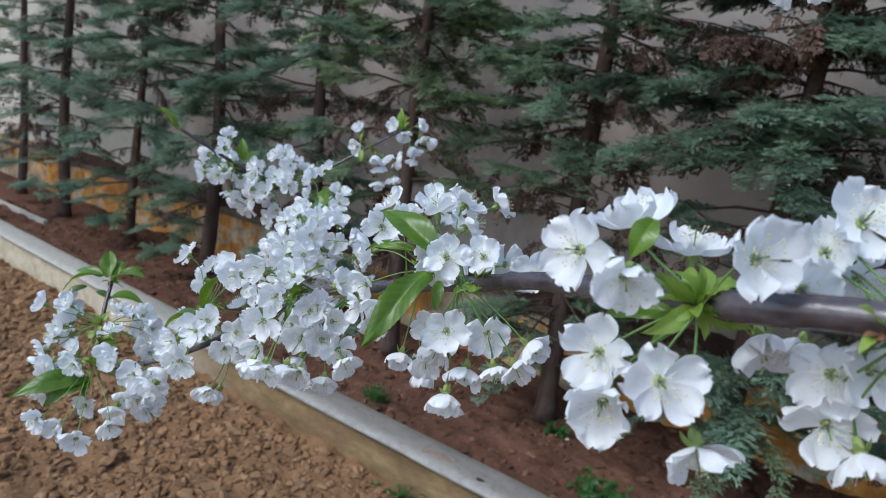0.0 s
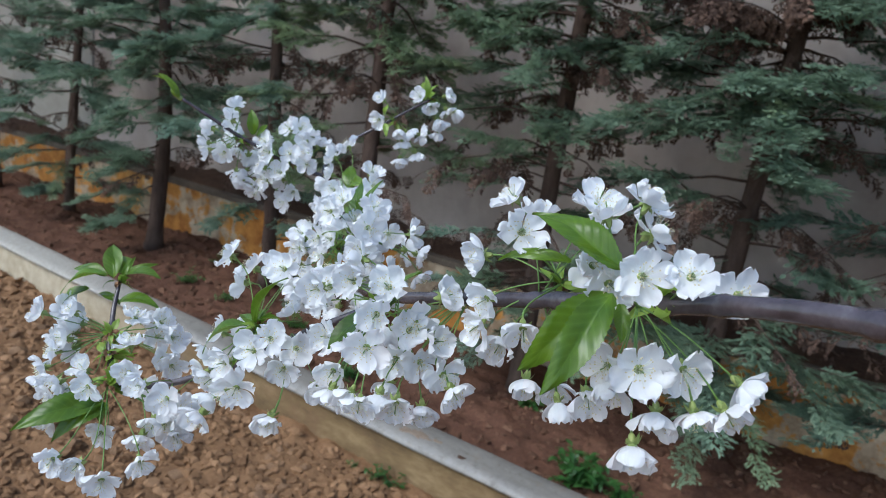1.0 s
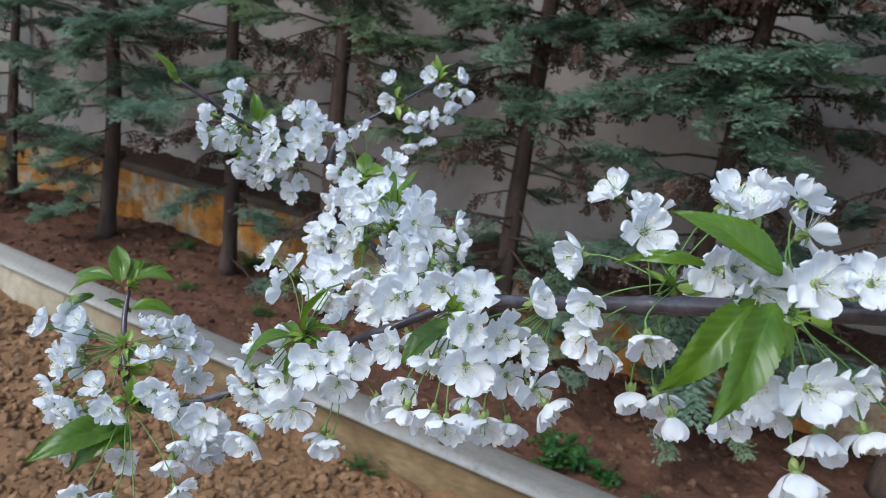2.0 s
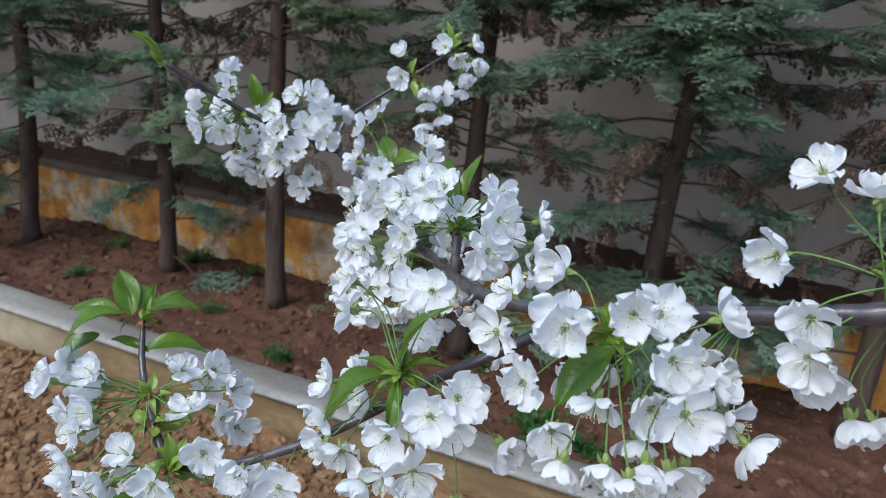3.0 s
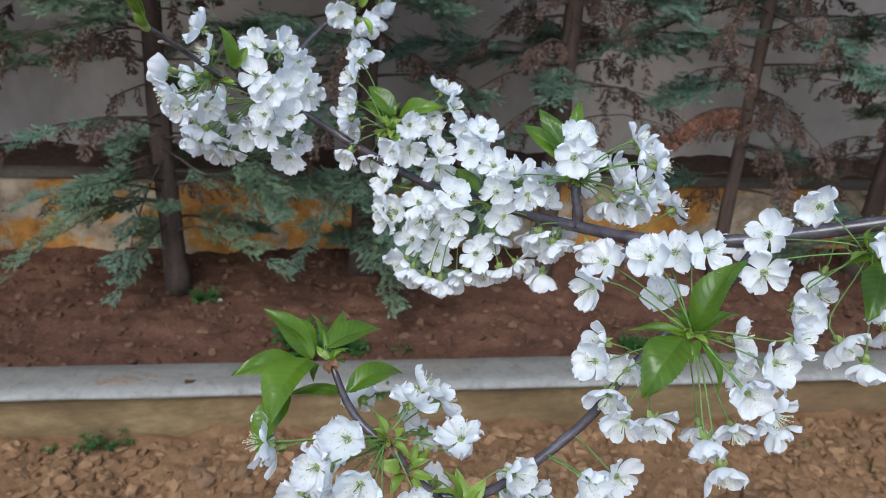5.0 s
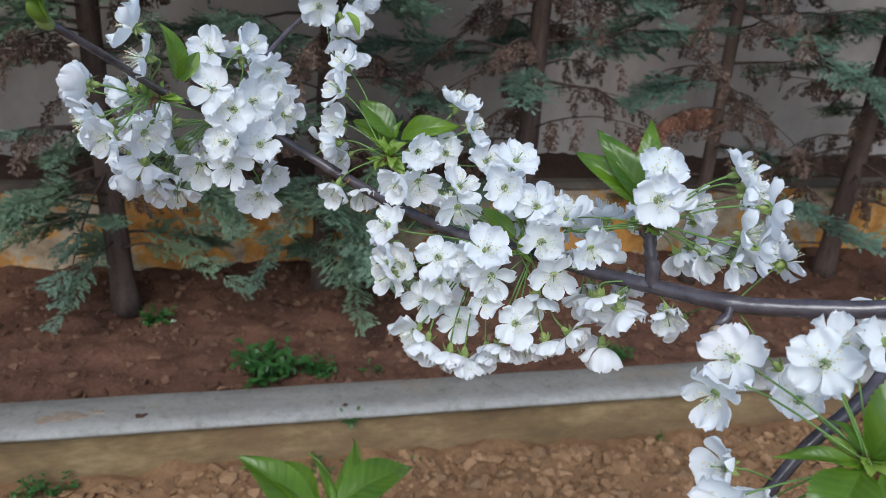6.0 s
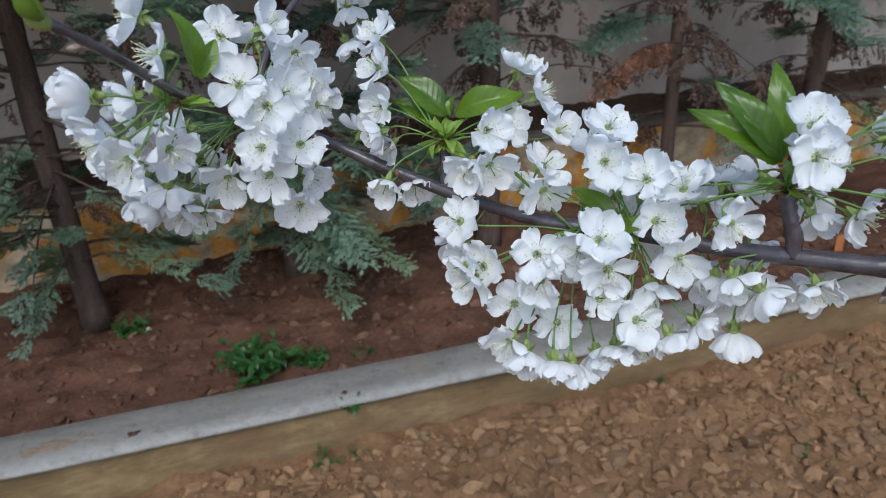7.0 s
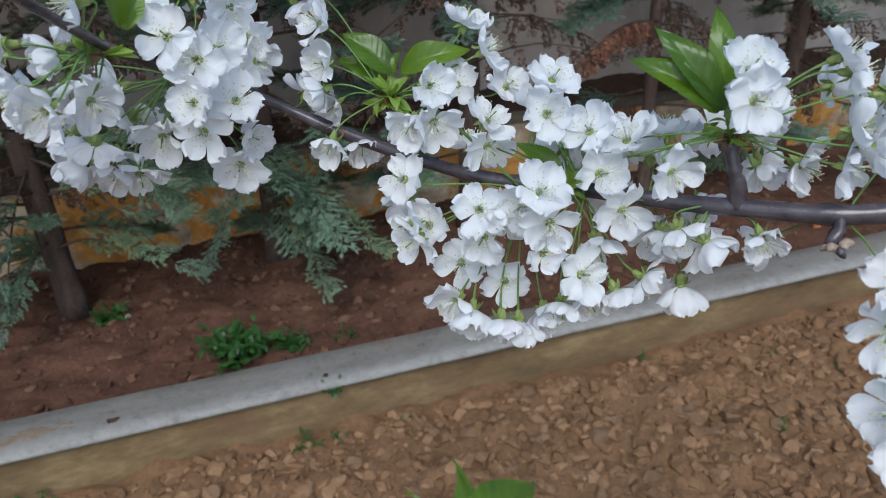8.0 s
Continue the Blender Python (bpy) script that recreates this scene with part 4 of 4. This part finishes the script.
cluster((-0.893, 0.692, 1.194), [(-53, -22, -37, -7, -4, -6), (-36, -17, -37, -2, -8, -6), (-25, -20, -48, 1, -7, -7), (-37, -21, -44, -3, -7, -7)])
cluster((-0.774, 0.688, 1.168), [(-37, 13, 47, -8, -2, 6), (-37, 10, 23, -8, -6, 3), (-41, 7, 8, -10, -2, -2), (-31, 21, -6, -8, -4, -4), (-39, -3, -23, -5, -6, -6), (-17, 11, -32, -2, -7, -6), (48, -7, 43, 4, -3, 9), (59, -15, 27, 7, -5, 5), (38, -13, 8, -4, -8, 5), (67, -24, 6, 3, -8, 6)])
cluster((-0.715, 0.622, 1.125), [(-67, 19, 10, -7, -5, 5), (-69, 8, -14, -9, -3, 1), (-67, 4, -23, -9, -5, -2), (-56, 7, -15, -4, -7, 6), (-40, -32, 7, -3, -8, 6), (-43, -7, -36, -6, -8, 3), (-21, -20, -46, -3, -9, 3), (-52, -19, -54, -7, -5, -4), (-43, -26, -60, -3, -6, -7), (-29, -34, -65, -2, -6, -7), (-5, -40, -61, -1, -8, -6), (-20, -38, -66, -2, -6, -7), (-23, 7, -42, -5, -8, 4), (-44, 24, 36, 0, -9, -4)])
cluster((-0.715, 0.622, 1.125), [(-58, 26, 37, -6, -6, -5)])
cluster((-0.692, 0.600, 1.127), [(-37, -29, 17, 0, -8, 6), (-36, -31, -16, -1, -9, 5), (-16, -37, -30, 1, -9, 4), (-8, -31, -52, 1, -8, -6), (6, -36, -48, 2, -7, -7), (21, -40, -40, 6, -7, -4), (-23, -27, -55, -2, -6, -7), (-20, 1, 46, -2, -9, 4), (-7, 20, 60, 2, -6, 8), (-41, 28, 40, 4, -6, 7), (-43, 24, 23, 1, -10, -3), (14, 33, -1, -1, -9, 4)])
cluster((-0.635, 0.556, 1.162), [(-8, -18, 39, -2, -7, 7), (-14, -31, 27, -2, -10, 2), (35, 7, 11, 7, -7, 2), (39, -24, 41, 8, -4, 4), (42, -30, 32, 7, -7, -1), (50, -43, 25, 9, -5, 0), (41, -37, 9, 6, -6, 5), (45, -47, 2, 8, -6, 0), (38, -42, -8, 3, -10, 1), (34, -18, -15, 4, -9, -2), (26, 3, -23, 1, -9, -5), (-61, 32, 4, -6, -5, 6), (-43, 25, 0, -4, -2, 9), (-57, 22, -17, 0, -10, 3)])
cluster((-0.635, 0.556, 1.162), [(-10, 35, -2, 2, 1, 10), (-41, -15, -9, 0, -9, -4)])
cluster((-0.661, 0.583, 1.124), [(-28, -22, 5, -3, -9, -1), (11, 10, -23, -3, -7, -6), (-6, 27, -8, -4, -8, -4)])
cluster((-0.639, 0.559, 1.126), [(-21, -6, -12, -1, -7, -7), (-10, -16, -16, 3, -6, -7), (13, -27, -13, -1, -8, -6), (-18, 16, -23, -6, -5, -6), (10, 20, -11, -3, -9, -4)])
cluster((-0.601, 0.400, 1.111), [(-51, 36, 35, -8, -3, 5), (-59, 32, 17, -8, -5, -1), (-4, 42, 5, -5, -6, 6), (-58, 10, -24, -8, -5, 3), (-51, -6, -42, -5, -7, -4), (-32, 15, -34, -7, -6, 3), (-44, -19, -53, -4, -8, -4), (-26, -23, -50, 0, -9, -4), (-8, 24, 46, -1, -9, 5), (9, 15, 51, 2, -9, 5), (40, 8, -8, 8, -5, 3), (50, -32, 14, 5, -7, 5), (36, -37, 1, 1, -9, 4), (16, -47, -14, 0, -10, 1)])
cluster((-0.601, 0.400, 1.111), [(-39, -2, 54, -7, -5, 5), (35, -49, -29, 5, -8, -3), (36, -3, -25, 4, -9, 0), (-1, -42, -52, -2, -9, -5), (15, -44, -43, 1, -9, -4), (4, -57, -61, 0, -8, -6)])
cluster((-0.487, 0.412, 1.162), [(-34, 11, 26, -7, -6, 2), (-63, 13, 7, -7, -5, 4), (-65, 3, -17, -4, -9, 0), (-41, -9, -37, 0, -9, 3), (-17, -25, -54, 3, -9, -3), (-17, -39, 16, 1, -9, 4), (-9, -36, -64, -2, -5, -8), (15, -40, -57, 2, -6, -8), (29, -47, -56, 4, -6, -7), (26, -27, 26, 2, -8, 5), (44, -11, -1, 7, -6, -2), (-14, 10, -37, 4, -9, -1)])
cluster((-0.425, 0.431, 1.180), [(-19, -37, -20, 6, -6, 6), (-3, -24, -27, 9, -2, 3), (-6, -17, 4, 9, 0, 5), (6, -24, -51, 9, -4, -2), (17, -27, -58, 8, -3, -5), (-14, -26, -47, 7, -7, 0), (-32, -33, -49, 5, -9, -1), (-29, -51, -72, 2, -6, -7), (-16, -47, -74, 5, -7, -5), (-59, -46, -48, 0, -6, -8)])
cluster((-0.356, 0.431, 1.210), [(-48, 4, 50, -4, -6, 7), (-13, -42, 37, 5, -8, 4), (-61, -5, 5, -6, -8, -1), (-41, -26, -18, -2, -9, -3), (-29, -17, -48, 0, -8, -6), (-39, -35, -34, -2, -9, -4), (3, -51, -21, 5, -6, -6), (-10, -7, -72, 3, -6, -8), (4, 10, -76, 6, -6, -6), (21, -6, 17, 2, -10, 2), (9, 30, -3, -2, -9, -2)])
cluster((-0.292, 0.392, 1.220), [(-29, -3, 19, 6, -6, 5), (-15, -10, 11, 7, -7, -1), (-37, 8, 54, 3, -3, 9)])
cluster((-0.292, 0.392, 1.220), [(-28, -2, 50, -3, -1, 10), (-7, 5, 60, 3, 3, 9), (-1, 7, 44, 7, 3, 7), (8, -32, 26, 5, -8, 3), (18, 28, 17, 10, 0, 1), (47, 12, 19, 5, -8, 2), (16, -32, -22, 5, -8, 2), (34, -10, -23, 8, -6, -1), (-6, -21, -31, -1, -10, 0), (0, -19, -44, 1, -7, -7), (25, -17, -51, 3, -5, -8), (43, -11, -46, 4, -2, -9), (58, -8, -40, 7, -3, -6), (62, -1, -25, 9, 0, -5)])
cluster((-0.292, 0.392, 1.220), [(20, -29, -68, 4, -5, -8), (-16, -8, -59, 5, -6, -6)])
cluster((-0.098, 0.278, 1.276), [(-45, -20, 14, -2, -10, 1), (-27, -8, 30, -3, -4, 9), (-15, -36, 10, 5, -8, -4), (-13, 22, 20, 0, -1, 10), (23, -19, 26, 6, -7, 3), (-28, -21, -24, 1, -10, 0), (-20, -26, -42, 3, -9, -3), (3, -32, -23, 6, -8, 1), (16, -18, -50, 5, -4, -8), (21, 23, -14, 5, -4, -8), (35, 3, 14, 7, -7, -2)])
cluster((-0.030, 0.268, 1.287), [(-33, 32, 17, 2, -9, 4), (-23, 34, 31, 4, -7, 6), (-22, 53, 5, 6, -8, -2), (-34, 36, -24, 2, -7, -7), (-20, 19, -25, 2, -10, 0), (-7, 20, -19, 7, -7, 2), (-17, 20, -45, 4, -9, -3), (-4, 18, -52, 5, -4, -8)])
cluster((-0.790, 0.390, 1.047), [(-42, -49, 21, -6, -7, 4), (-25, -27, 23, -4, -6, 7), (-18, -39, -1, -4, -9, 2), (-23, -47, -14, -5, -9, 1), (-20, -58, -28, -4, -9, -3), (-13, -61, -40, -4, -8, -4), (17, -39, -18, -2, -6, 8), (18, 14, 22, 4, 1, 9), (27, 37, 14, 7, 1, 7), (18, 39, -6, 9, -1, 5), (41, 41, 0, 9, 1, 4), (44, -9, 9, -1, -1, 10), (42, 28, -20, 9, -4, 1), (52, 32, -26, 10, -3, 0)])
cluster((-0.752, 0.362, 1.018), [(-20, -37, 1, 0, -9, -3), (-20, -41, -12, -1, -9, -5), (25, -34, 13, 5, -9, -1), (-29, -3, -17, 2, -10, 0), (37, -3, 23, 5, -8, 2), (43, 30, -15, 8, -4, 4), (59, 40, -17, 9, -1, 5), (55, 24, -32, 9, -5, -1), (65, 36, -27, 10, -1, -1), (69, 27, -39, 9, -4, -3), (20, -18, -39, 5, -9, -1), (-11, -49, -29, 0, -7, -7)])
spur((-0.592, 0.432, 1.1), [(59, -24, -21), (44, -62, -44), (12, -30, -65)])
spur((-0.49, 0.437, 1.16), [(20, -79, 34), (-9, -81, 20), (51, -96, 0), (41, -77, 15), (56, -29, -63), (28, -35, -53), (-3, 3, -29)])
spur((-0.748, 0.362, 1.025), [(-9, 42, -27), (-28, -25, -16)])
spur((-0.6, 0.515, 1.128), [(-11, 35, -27), (40, 12, 23), (32, -18, -34)])
spur((-0.636, 0.554, 1.163), [(68, 8, 17), (56, 39, -12), (29, 55, -14), (59, 42, -35), (5, -8, 20)])
spur((-0.783, 0.392, 1.045), [(-22, 46, 1), (-82, -10, 10), (-51, -17, -21), (-46, -23, -2), (-76, -4, 0), (23, 41, -28), (-61, -30, -17), (-39, -26, -20), (-40, -18, 6)])
spur((-0.7, 0.6, 1.13), [(-27, -34, -3), (31, -1, 27), (16, 9, 22), (7, 22, 19), (42, 17, 12), (10, -19, -29), (-36, -19, 3)])
spur((-0.715, 0.622, 1.125), [(26, 30, 51), (11, 6, 47), (-24, -27, -6), (-39, -33, -11)])
spur((-0.615, 0.429, 1.079), [(-33, 2, 10)])
spur((-0.773, 0.694, 1.165), [(14, -44, 18), (-33, 28, 65)])
spur((-0.812, 0.822, 1.262), [(14, -3, -13), (25, 29, -45), (22, 42, -18), (9, 14, -56), (-8, -27, 0), (-9, -22, 29), (11, 12, -31), (13, 19, -16)])
spur((-0.785, 0.868, 1.296), [(13, 4, -28), (8, 18, -48), (-3, -25, 5), (10, -12, -9), (22, 11, 10), (15, 45, -15), (16, 24, -13), (10, 18, -33)])
spur((-0.365, 0.423, 1.205), [(29, 5, 60), (42, 54, 65), (26, -2, -72), (-14, 3, 49)])
spur((-0.736, 0.646, 1.129), [(1, 12, 17)])
spur((-0.69, 0.389, 1.033), [(14, -44, 15), (25, -28, -5)])
spur((-0.67, 0.398, 1.043), [(16, -44, -3)])
spur((-0.661, 0.583, 1.124), [(8, 2, -53), (11, -4, 16), (26, 13, -36), (13, 22, 17)])
spur((-0.753, 0.663, 1.131), [(-22, -1, -24)])
spur((-0.885, 0.7, 1.19), [(26, 44, 28), (-66, -3, -14), (-68, 8, 20), (-38, -7, -17), (9, 22, 44), (24, 28, 32), (19, -22, 19), (-39, -7, 2), (-18, -32, -24)])
spur((-0.918, 0.642, 1.216), [(-14, 7, -46), (-45, 13, -15), (-51, 32, 2), (-32, -8, -17), (-15, 28, -23)])
spur((-0.639, 0.559, 1.126), [(-1, 6, -21), (-14, -3, -48)])
spur((-0.833, 0.72, 1.159), [(18, 15, 11)])
spur((-0.53, 0.477, 1.145), [(-2, 7, -7)])
spur((-0.718, 0.377, 1.022), [(31, -10, -22), (28, -20, -35)])
spur((-0.140, 0.48, 1.463), [(-9, 4, -27), (19, -2, -26)])
spur((-0.283, 0.4, 1.222), [(19, -28, 28)])
spur((-0.745, 0.36, 1.016), [(67, -67, -24), (82, -55, -37), (55, -81, -19), (93, -27, -27)])


def leaf(base, tip, width=0.42, roll=0.0, bow=0.15, mat=None):
    """A cherry leaf from base to tip with a toothed edge, a folded midrib and raised veins."""
    base, tip = Vector(base), Vector(tip)
    ax = tip - base
    L = ax.length
    d = ax.normalized()
    side = d.cross(Vector((0, 0, 1)))
    side.normalize()
    side = Matrix.Rotation(radians(roll), 3, d) @ side
    nrm = side.cross(d)
    ph, curl = brng.uniform(0, 6), brng.uniform(-0.34, 0.02)
    twist = brng.uniform(-0.6, 0.6)

    def fn(u, v):
        s = (u - 0.5) * 2
        w = width * L * 0.5 * math.sin(math.pi * min(1.0, v ** 0.80)) ** 0.85 + 0.0008 * (v < 0.1)
        if abs(s) > 0.9:
            w *= 1 + 0.04 * (1 if int(v * 36 + 0.5) % 2 else -1)
        vein = 0.0022 * L * math.sin((v * 8.5 - abs(s) * 1.1) * 2 * math.pi) * abs(s) ** 0.6 * (1 - abs(s) ** 4) * (1 - v) ** 0.4
        z = bow * L * math.sin(math.pi * v * 0.9) + (0.55 - 0.25 * v) * abs(s) * w * (1 - 0.35 * abs(s)) + vein + 0.016 * L * math.sin(s * 3 + ph + v * 8) + curl * L * v ** 3
        c, k = math.cos(twist * v), math.sin(twist * v)
        across, up = w * s * c - z * k, w * s * k + z * c
        return tuple(base + d * L * v + side * across + nrm * up)

    nu, nv = (13, 37) if mat is None else (7, 13)
    v, f = grid(fn, nu, nv)
    me = mesh_of("leaf", v, f, [mat or LEAF])
    uv = me.uv_layers.new(name="UVMap").data
    for loop in me.loops:
        k = loop.vertex_index
        uv[loop.index].uv = ((k % nu) / (nu - 1), (k // nu) / (nv - 1))
    return part("leaf", me, tree, label="fresh green toothed cherry leaf" if mat is None else "")


leaf((-0.300, 0.372, 1.244), (-0.355, 0.371, 1.265), 0.38, -40, 0.08)
leaf((-0.299, 0.364, 1.232), (-0.311, 0.319, 1.184), 0.3, -19, 0.11)
leaf((-0.308, 0.381, 1.227), (-0.335, 0.343, 1.182), 0.32, -30, 0.10)
leaf((-0.297, 0.374, 1.225), (-0.290, 0.364, 1.207), 0.4, 9, 0.12)
leaf((-0.337, 0.394, 1.235), (-0.381, 0.384, 1.230), 0.2, -43, 0.12)
leaf((-0.481, 0.406, 1.16), (-0.455, 0.415, 1.194), 0.4, 20, 0.12)
leaf((-0.481, 0.403, 1.158), (-0.503, 0.381, 1.128), 0.5, 0, 0.12)
leaf((-0.475, 0.401, 1.157), (-0.471, 0.39, 1.144), 0.3, 0, 0.1)
leaf((-0.484, 0.407, 1.159), (-0.502, 0.416, 1.149), 0.25, -20, 0.12)
leaf((-0.478, 0.409, 1.161), (-0.473, 0.419, 1.17), 0.4, 10, 0.1)
leaf((-0.601, 0.399, 1.115), (-0.576, 0.403, 1.162), 0.42, 20, 0.12)
leaf((-0.607, 0.396, 1.111), (-0.64, 0.373, 1.087), 0.6, 12, 0.12)
leaf((-0.6, 0.397, 1.114), (-0.574, 0.4, 1.128), 0.3, 20, 0.12)
leaf((-0.599, 0.392, 1.11), (-0.591, 0.368, 1.09), 0.26, 0, 0.1)
leaf((-0.604, 0.399, 1.111), (-0.637, 0.413, 1.106), 0.26, -20, 0.12)
leaf((-0.602, 0.402, 1.115), (-0.607, 0.417, 1.124), 0.4, -10, 0.1)
leaf((-0.601, 0.391, 1.112), (-0.61, 0.38, 1.103), 0.35, 0, 0.1)
leaf((-0.596, 0.393, 1.113), (-0.585, 0.387, 1.115), 0.4, 10, 0.12)
leaf((-0.835, 0.418, 1.088), (-0.865, 0.435, 1.113), 0.44, -15, 0.12)
leaf((-0.834, 0.423, 1.092), (-0.862, 0.445, 1.106), 0.5, 10, 0.12)
leaf((-0.842, 0.414, 1.088), (-0.881, 0.402, 1.087), 0.4, -20, 0.14)
leaf((-0.837, 0.413, 1.091), (-0.859, 0.374, 1.078), 0.62, 0, 0.14)
leaf((-0.849, 0.4, 1.076), (-0.867, 0.379, 1.05), 0.46, -25, 0.16)
leaf((-0.828, 0.422, 1.088), (-0.831, 0.439, 1.11), 0.22, 30, 0.06)
leaf((-0.827, 0.426, 1.091), (-0.812, 0.45, 1.107), 0.26, 20, 0.08)
leaf((-0.827, 0.424, 1.092), (-0.792, 0.443, 1.093), 0.48, 12, 0.14)
leaf((-0.814, 0.411, 1.068), (-0.778, 0.431, 1.076), 0.42, 20, 0.14)
leaf((-0.814, 0.412, 1.066), (-0.849, 0.409, 1.071), 0.26, -10, 0.1)
leaf((-0.832, 0.417, 1.085), (-0.835, 0.405, 1.082), 0.4, 0, 0.1)
leaf((-0.739, 0.352, 1.006), (-0.750, 0.279, 1.008), 0.36, -30, 0.06)
leaf((-0.737, 0.353, 1.004), (-0.736, 0.304, 0.994), 0.45, -25, 0.15)
leaf((-0.738, 0.353, 1.006), (-0.728, 0.342, 0.992), 0.5, -4, 0.11)
leaf((-0.792, 0.865, 1.299), (-0.791, 0.860, 1.330), 0.35, -116, 0.13, YOUNG)
leaf((-0.788, 0.867, 1.301), (-0.776, 0.868, 1.320), 0.35, 60, 0.15, YOUNG)
leaf((-0.788, 0.867, 1.300), (-0.773, 0.859, 1.309), 0.4, 72, 0.13, YOUNG)
leaf((-0.801, 0.866, 1.298), (-0.801, 0.867, 1.322), 0.4, 47, 0.15, YOUNG)
leaf((-0.800, 0.786, 1.270), (-0.793, 0.779, 1.285), 0.5, 109, 0.10, YOUNG)
leaf((-0.798, 0.786, 1.260), (-0.788, 0.779, 1.243), 0.4, 15, 0.14, YOUNG)
leaf((-0.953, 0.570, 1.265), (-0.960, 0.548, 1.292), 0.35, -60, 0.10, YOUNG)
leaf((-0.955, 0.568, 1.268), (-0.952, 0.558, 1.282), 0.4, -87, 0.15, YOUNG)
leaf((-0.909, 0.654, 1.226), (-0.915, 0.653, 1.259), 0.45, -54, 0.15)
leaf((-0.907, 0.659, 1.224), (-0.897, 0.667, 1.241), 0.5, 29, 0.07)
leaf((-0.928, 0.647, 1.225), (-0.922, 0.636, 1.216), 0.4, 17, 0.07, YOUNG)
leaf((-0.769, 0.698, 1.181), (-0.793, 0.715, 1.205), 0.52, -37, 0.08)
leaf((-0.765, 0.692, 1.182), (-0.730, 0.672, 1.197), 0.42, 45, 0.16)
leaf((-0.771, 0.703, 1.176), (-0.798, 0.718, 1.188), 0.4, -39, 0.10)
leaf((-0.769, 0.693, 1.182), (-0.765, 0.695, 1.195), 0.4, 24, 0.12)
leaf((-0.639, 0.558, 1.176), (-0.662, 0.589, 1.212), 0.34, -39, 0.09)
leaf((-0.641, 0.559, 1.175), (-0.674, 0.588, 1.201), 0.3, -42, 0.11)
leaf((-0.636, 0.562, 1.176), (-0.632, 0.580, 1.222), 0.3, -16, 0.10)
leaf((-0.702, 0.602, 1.139), (-0.720, 0.628, 1.149), 0.38, -33, 0.10)
leaf((-0.113, 0.258, 1.308), (-0.116, 0.249, 1.294), 0.6, -25, 0.12)
leaf((-0.106, 0.285, 1.269), (-0.139, 0.282, 1.262), 0.3, -44, 0.12)
leaf((-0.102, 0.281, 1.268), (-0.111, 0.270, 1.259), 0.4, -33, 0.15)


def rosette(node, n, reach=0.017, scales=4):
    """Pale bracts and brown bud scales at the foot of a cluster."""
    node = Vector(node)
    for i in range(n):
        d = Vector((brng.uniform(-1, 1), brng.uniform(-1, 1), brng.uniform(-0.5, 1))).normalized()
        leaf(node + d * 0.002, node + d * reach * brng.uniform(0.6, 1.2), brng.uniform(0.30, 0.5), brng.uniform(-60, 60), brng.uniform(-0.2, 0.3), YOUNG)
    for i in range(scales):
        d = Vector((brng.uniform(-1, 1), brng.uniform(-1, 1), brng.uniform(-1, 0.7))).normalized()
        leaf(node, node + d * 0.008, 0.6, brng.uniform(-60, 60), 0.3, SCALE_BROWN)


for node, count, *reach in (((-0.918, 0.642, 1.216), 7), ((-0.885, 0.70, 1.19), 6), ((-0.774, 0.688, 1.168), 34, 0.017, 14), ((-0.635, 0.556, 1.162), 26, 0.015, 14), ((-0.601, 0.400, 1.111), 14), ((-0.487, 0.412, 1.162), 10), ((-0.356, 0.431, 1.210), 10), ((-0.283, 0.40, 1.224), 12, 0.02), ((-0.790, 0.390, 1.047), 14, 0.015, 8), ((-0.745, 0.360, 1.018), 15, 0.021), ((-0.098, 0.278, 1.276), 26, 0.020), ((-0.036, 0.272, 1.284), 8), ((-0.812, 0.822, 1.262), 5), ((-0.785, 0.868, 1.296), 5), ((-0.824, 0.418, 1.086), 12, 0.013), ((-0.778, 0.381, 1.032), 12, 0.021, 10), ((-0.789, 0.387, 1.045), 7, 0.012, 8), ((-0.70, 0.60, 1.13), 5)):
    rosette(node, count, *reach)


def bud(place, way, length, mat, fat=0.30):
    way = Vector(way).normalized()
    pts = [np.append(np.array(Vector(place) + way * length * t), length * fat * math.sin(math.pi * min(0.97, t * 0.9 + 0.07)) ** 0.8) for t in np.linspace(0, 1, 8)]
    v, f = tube(np.array(pts), 7)
    part("bud", mesh_of("bud", v, f, [mat]), tree)


bud((-0.950, 0.575, 1.262), (-0.5, -0.4, 0.3), 0.010, CALYX, 0.36)
bud((-0.952, 0.571, 1.265), (-0.3, -0.65, 0.6), 0.014, YOUNG, 0.30)
for k in range(6):
    swing = Vector((brng.uniform(-0.3, 0.3), brng.uniform(-0.3, 0.3), brng.uniform(-0.2, 0.3)))
    leaf((-0.953, 0.569, 1.268), Vector((-0.953, 0.569, 1.268)) + (Vector((-0.2, -0.62, 0.75)) + swing) * brng.uniform(0.018, 0.034), brng.uniform(0.16, 0.26), brng.uniform(-90, 90), 0.05, YOUNG)
bud((-0.945, 0.590, 1.252), (-0.6, 0.7, -0.1), 0.011, FILAMENT_BUD, 0.13)
for k in range(9):
    way = Vector((brng.uniform(-1, 1), brng.uniform(-1, 0.4), brng.uniform(-1, 0.3)))
    bud(Vector((-0.607, 0.508, 1.120)) + way * 0.002, way, brng.uniform(0.004, 0.008), brng.choice((FILAMENT_BUD, SCALE_BROWN, BARK)), 0.34)
bud((-0.872, 0.770, 1.212), (-0.6, -0.3, 0.5), 0.006, SCALE_BROWN)
bud((-0.80, 0.705, 1.149), (-0.3, -0.5, -0.4), 0.006, SCALE_BROWN)

# the largest clods of the tilled soil
large_clods(ground, 220, (-2.3, 1.1, 1.05, 1.97), 31)
large_clods(ground, 70, (-3.8, -2.3, 1.3, 1.97), 32)
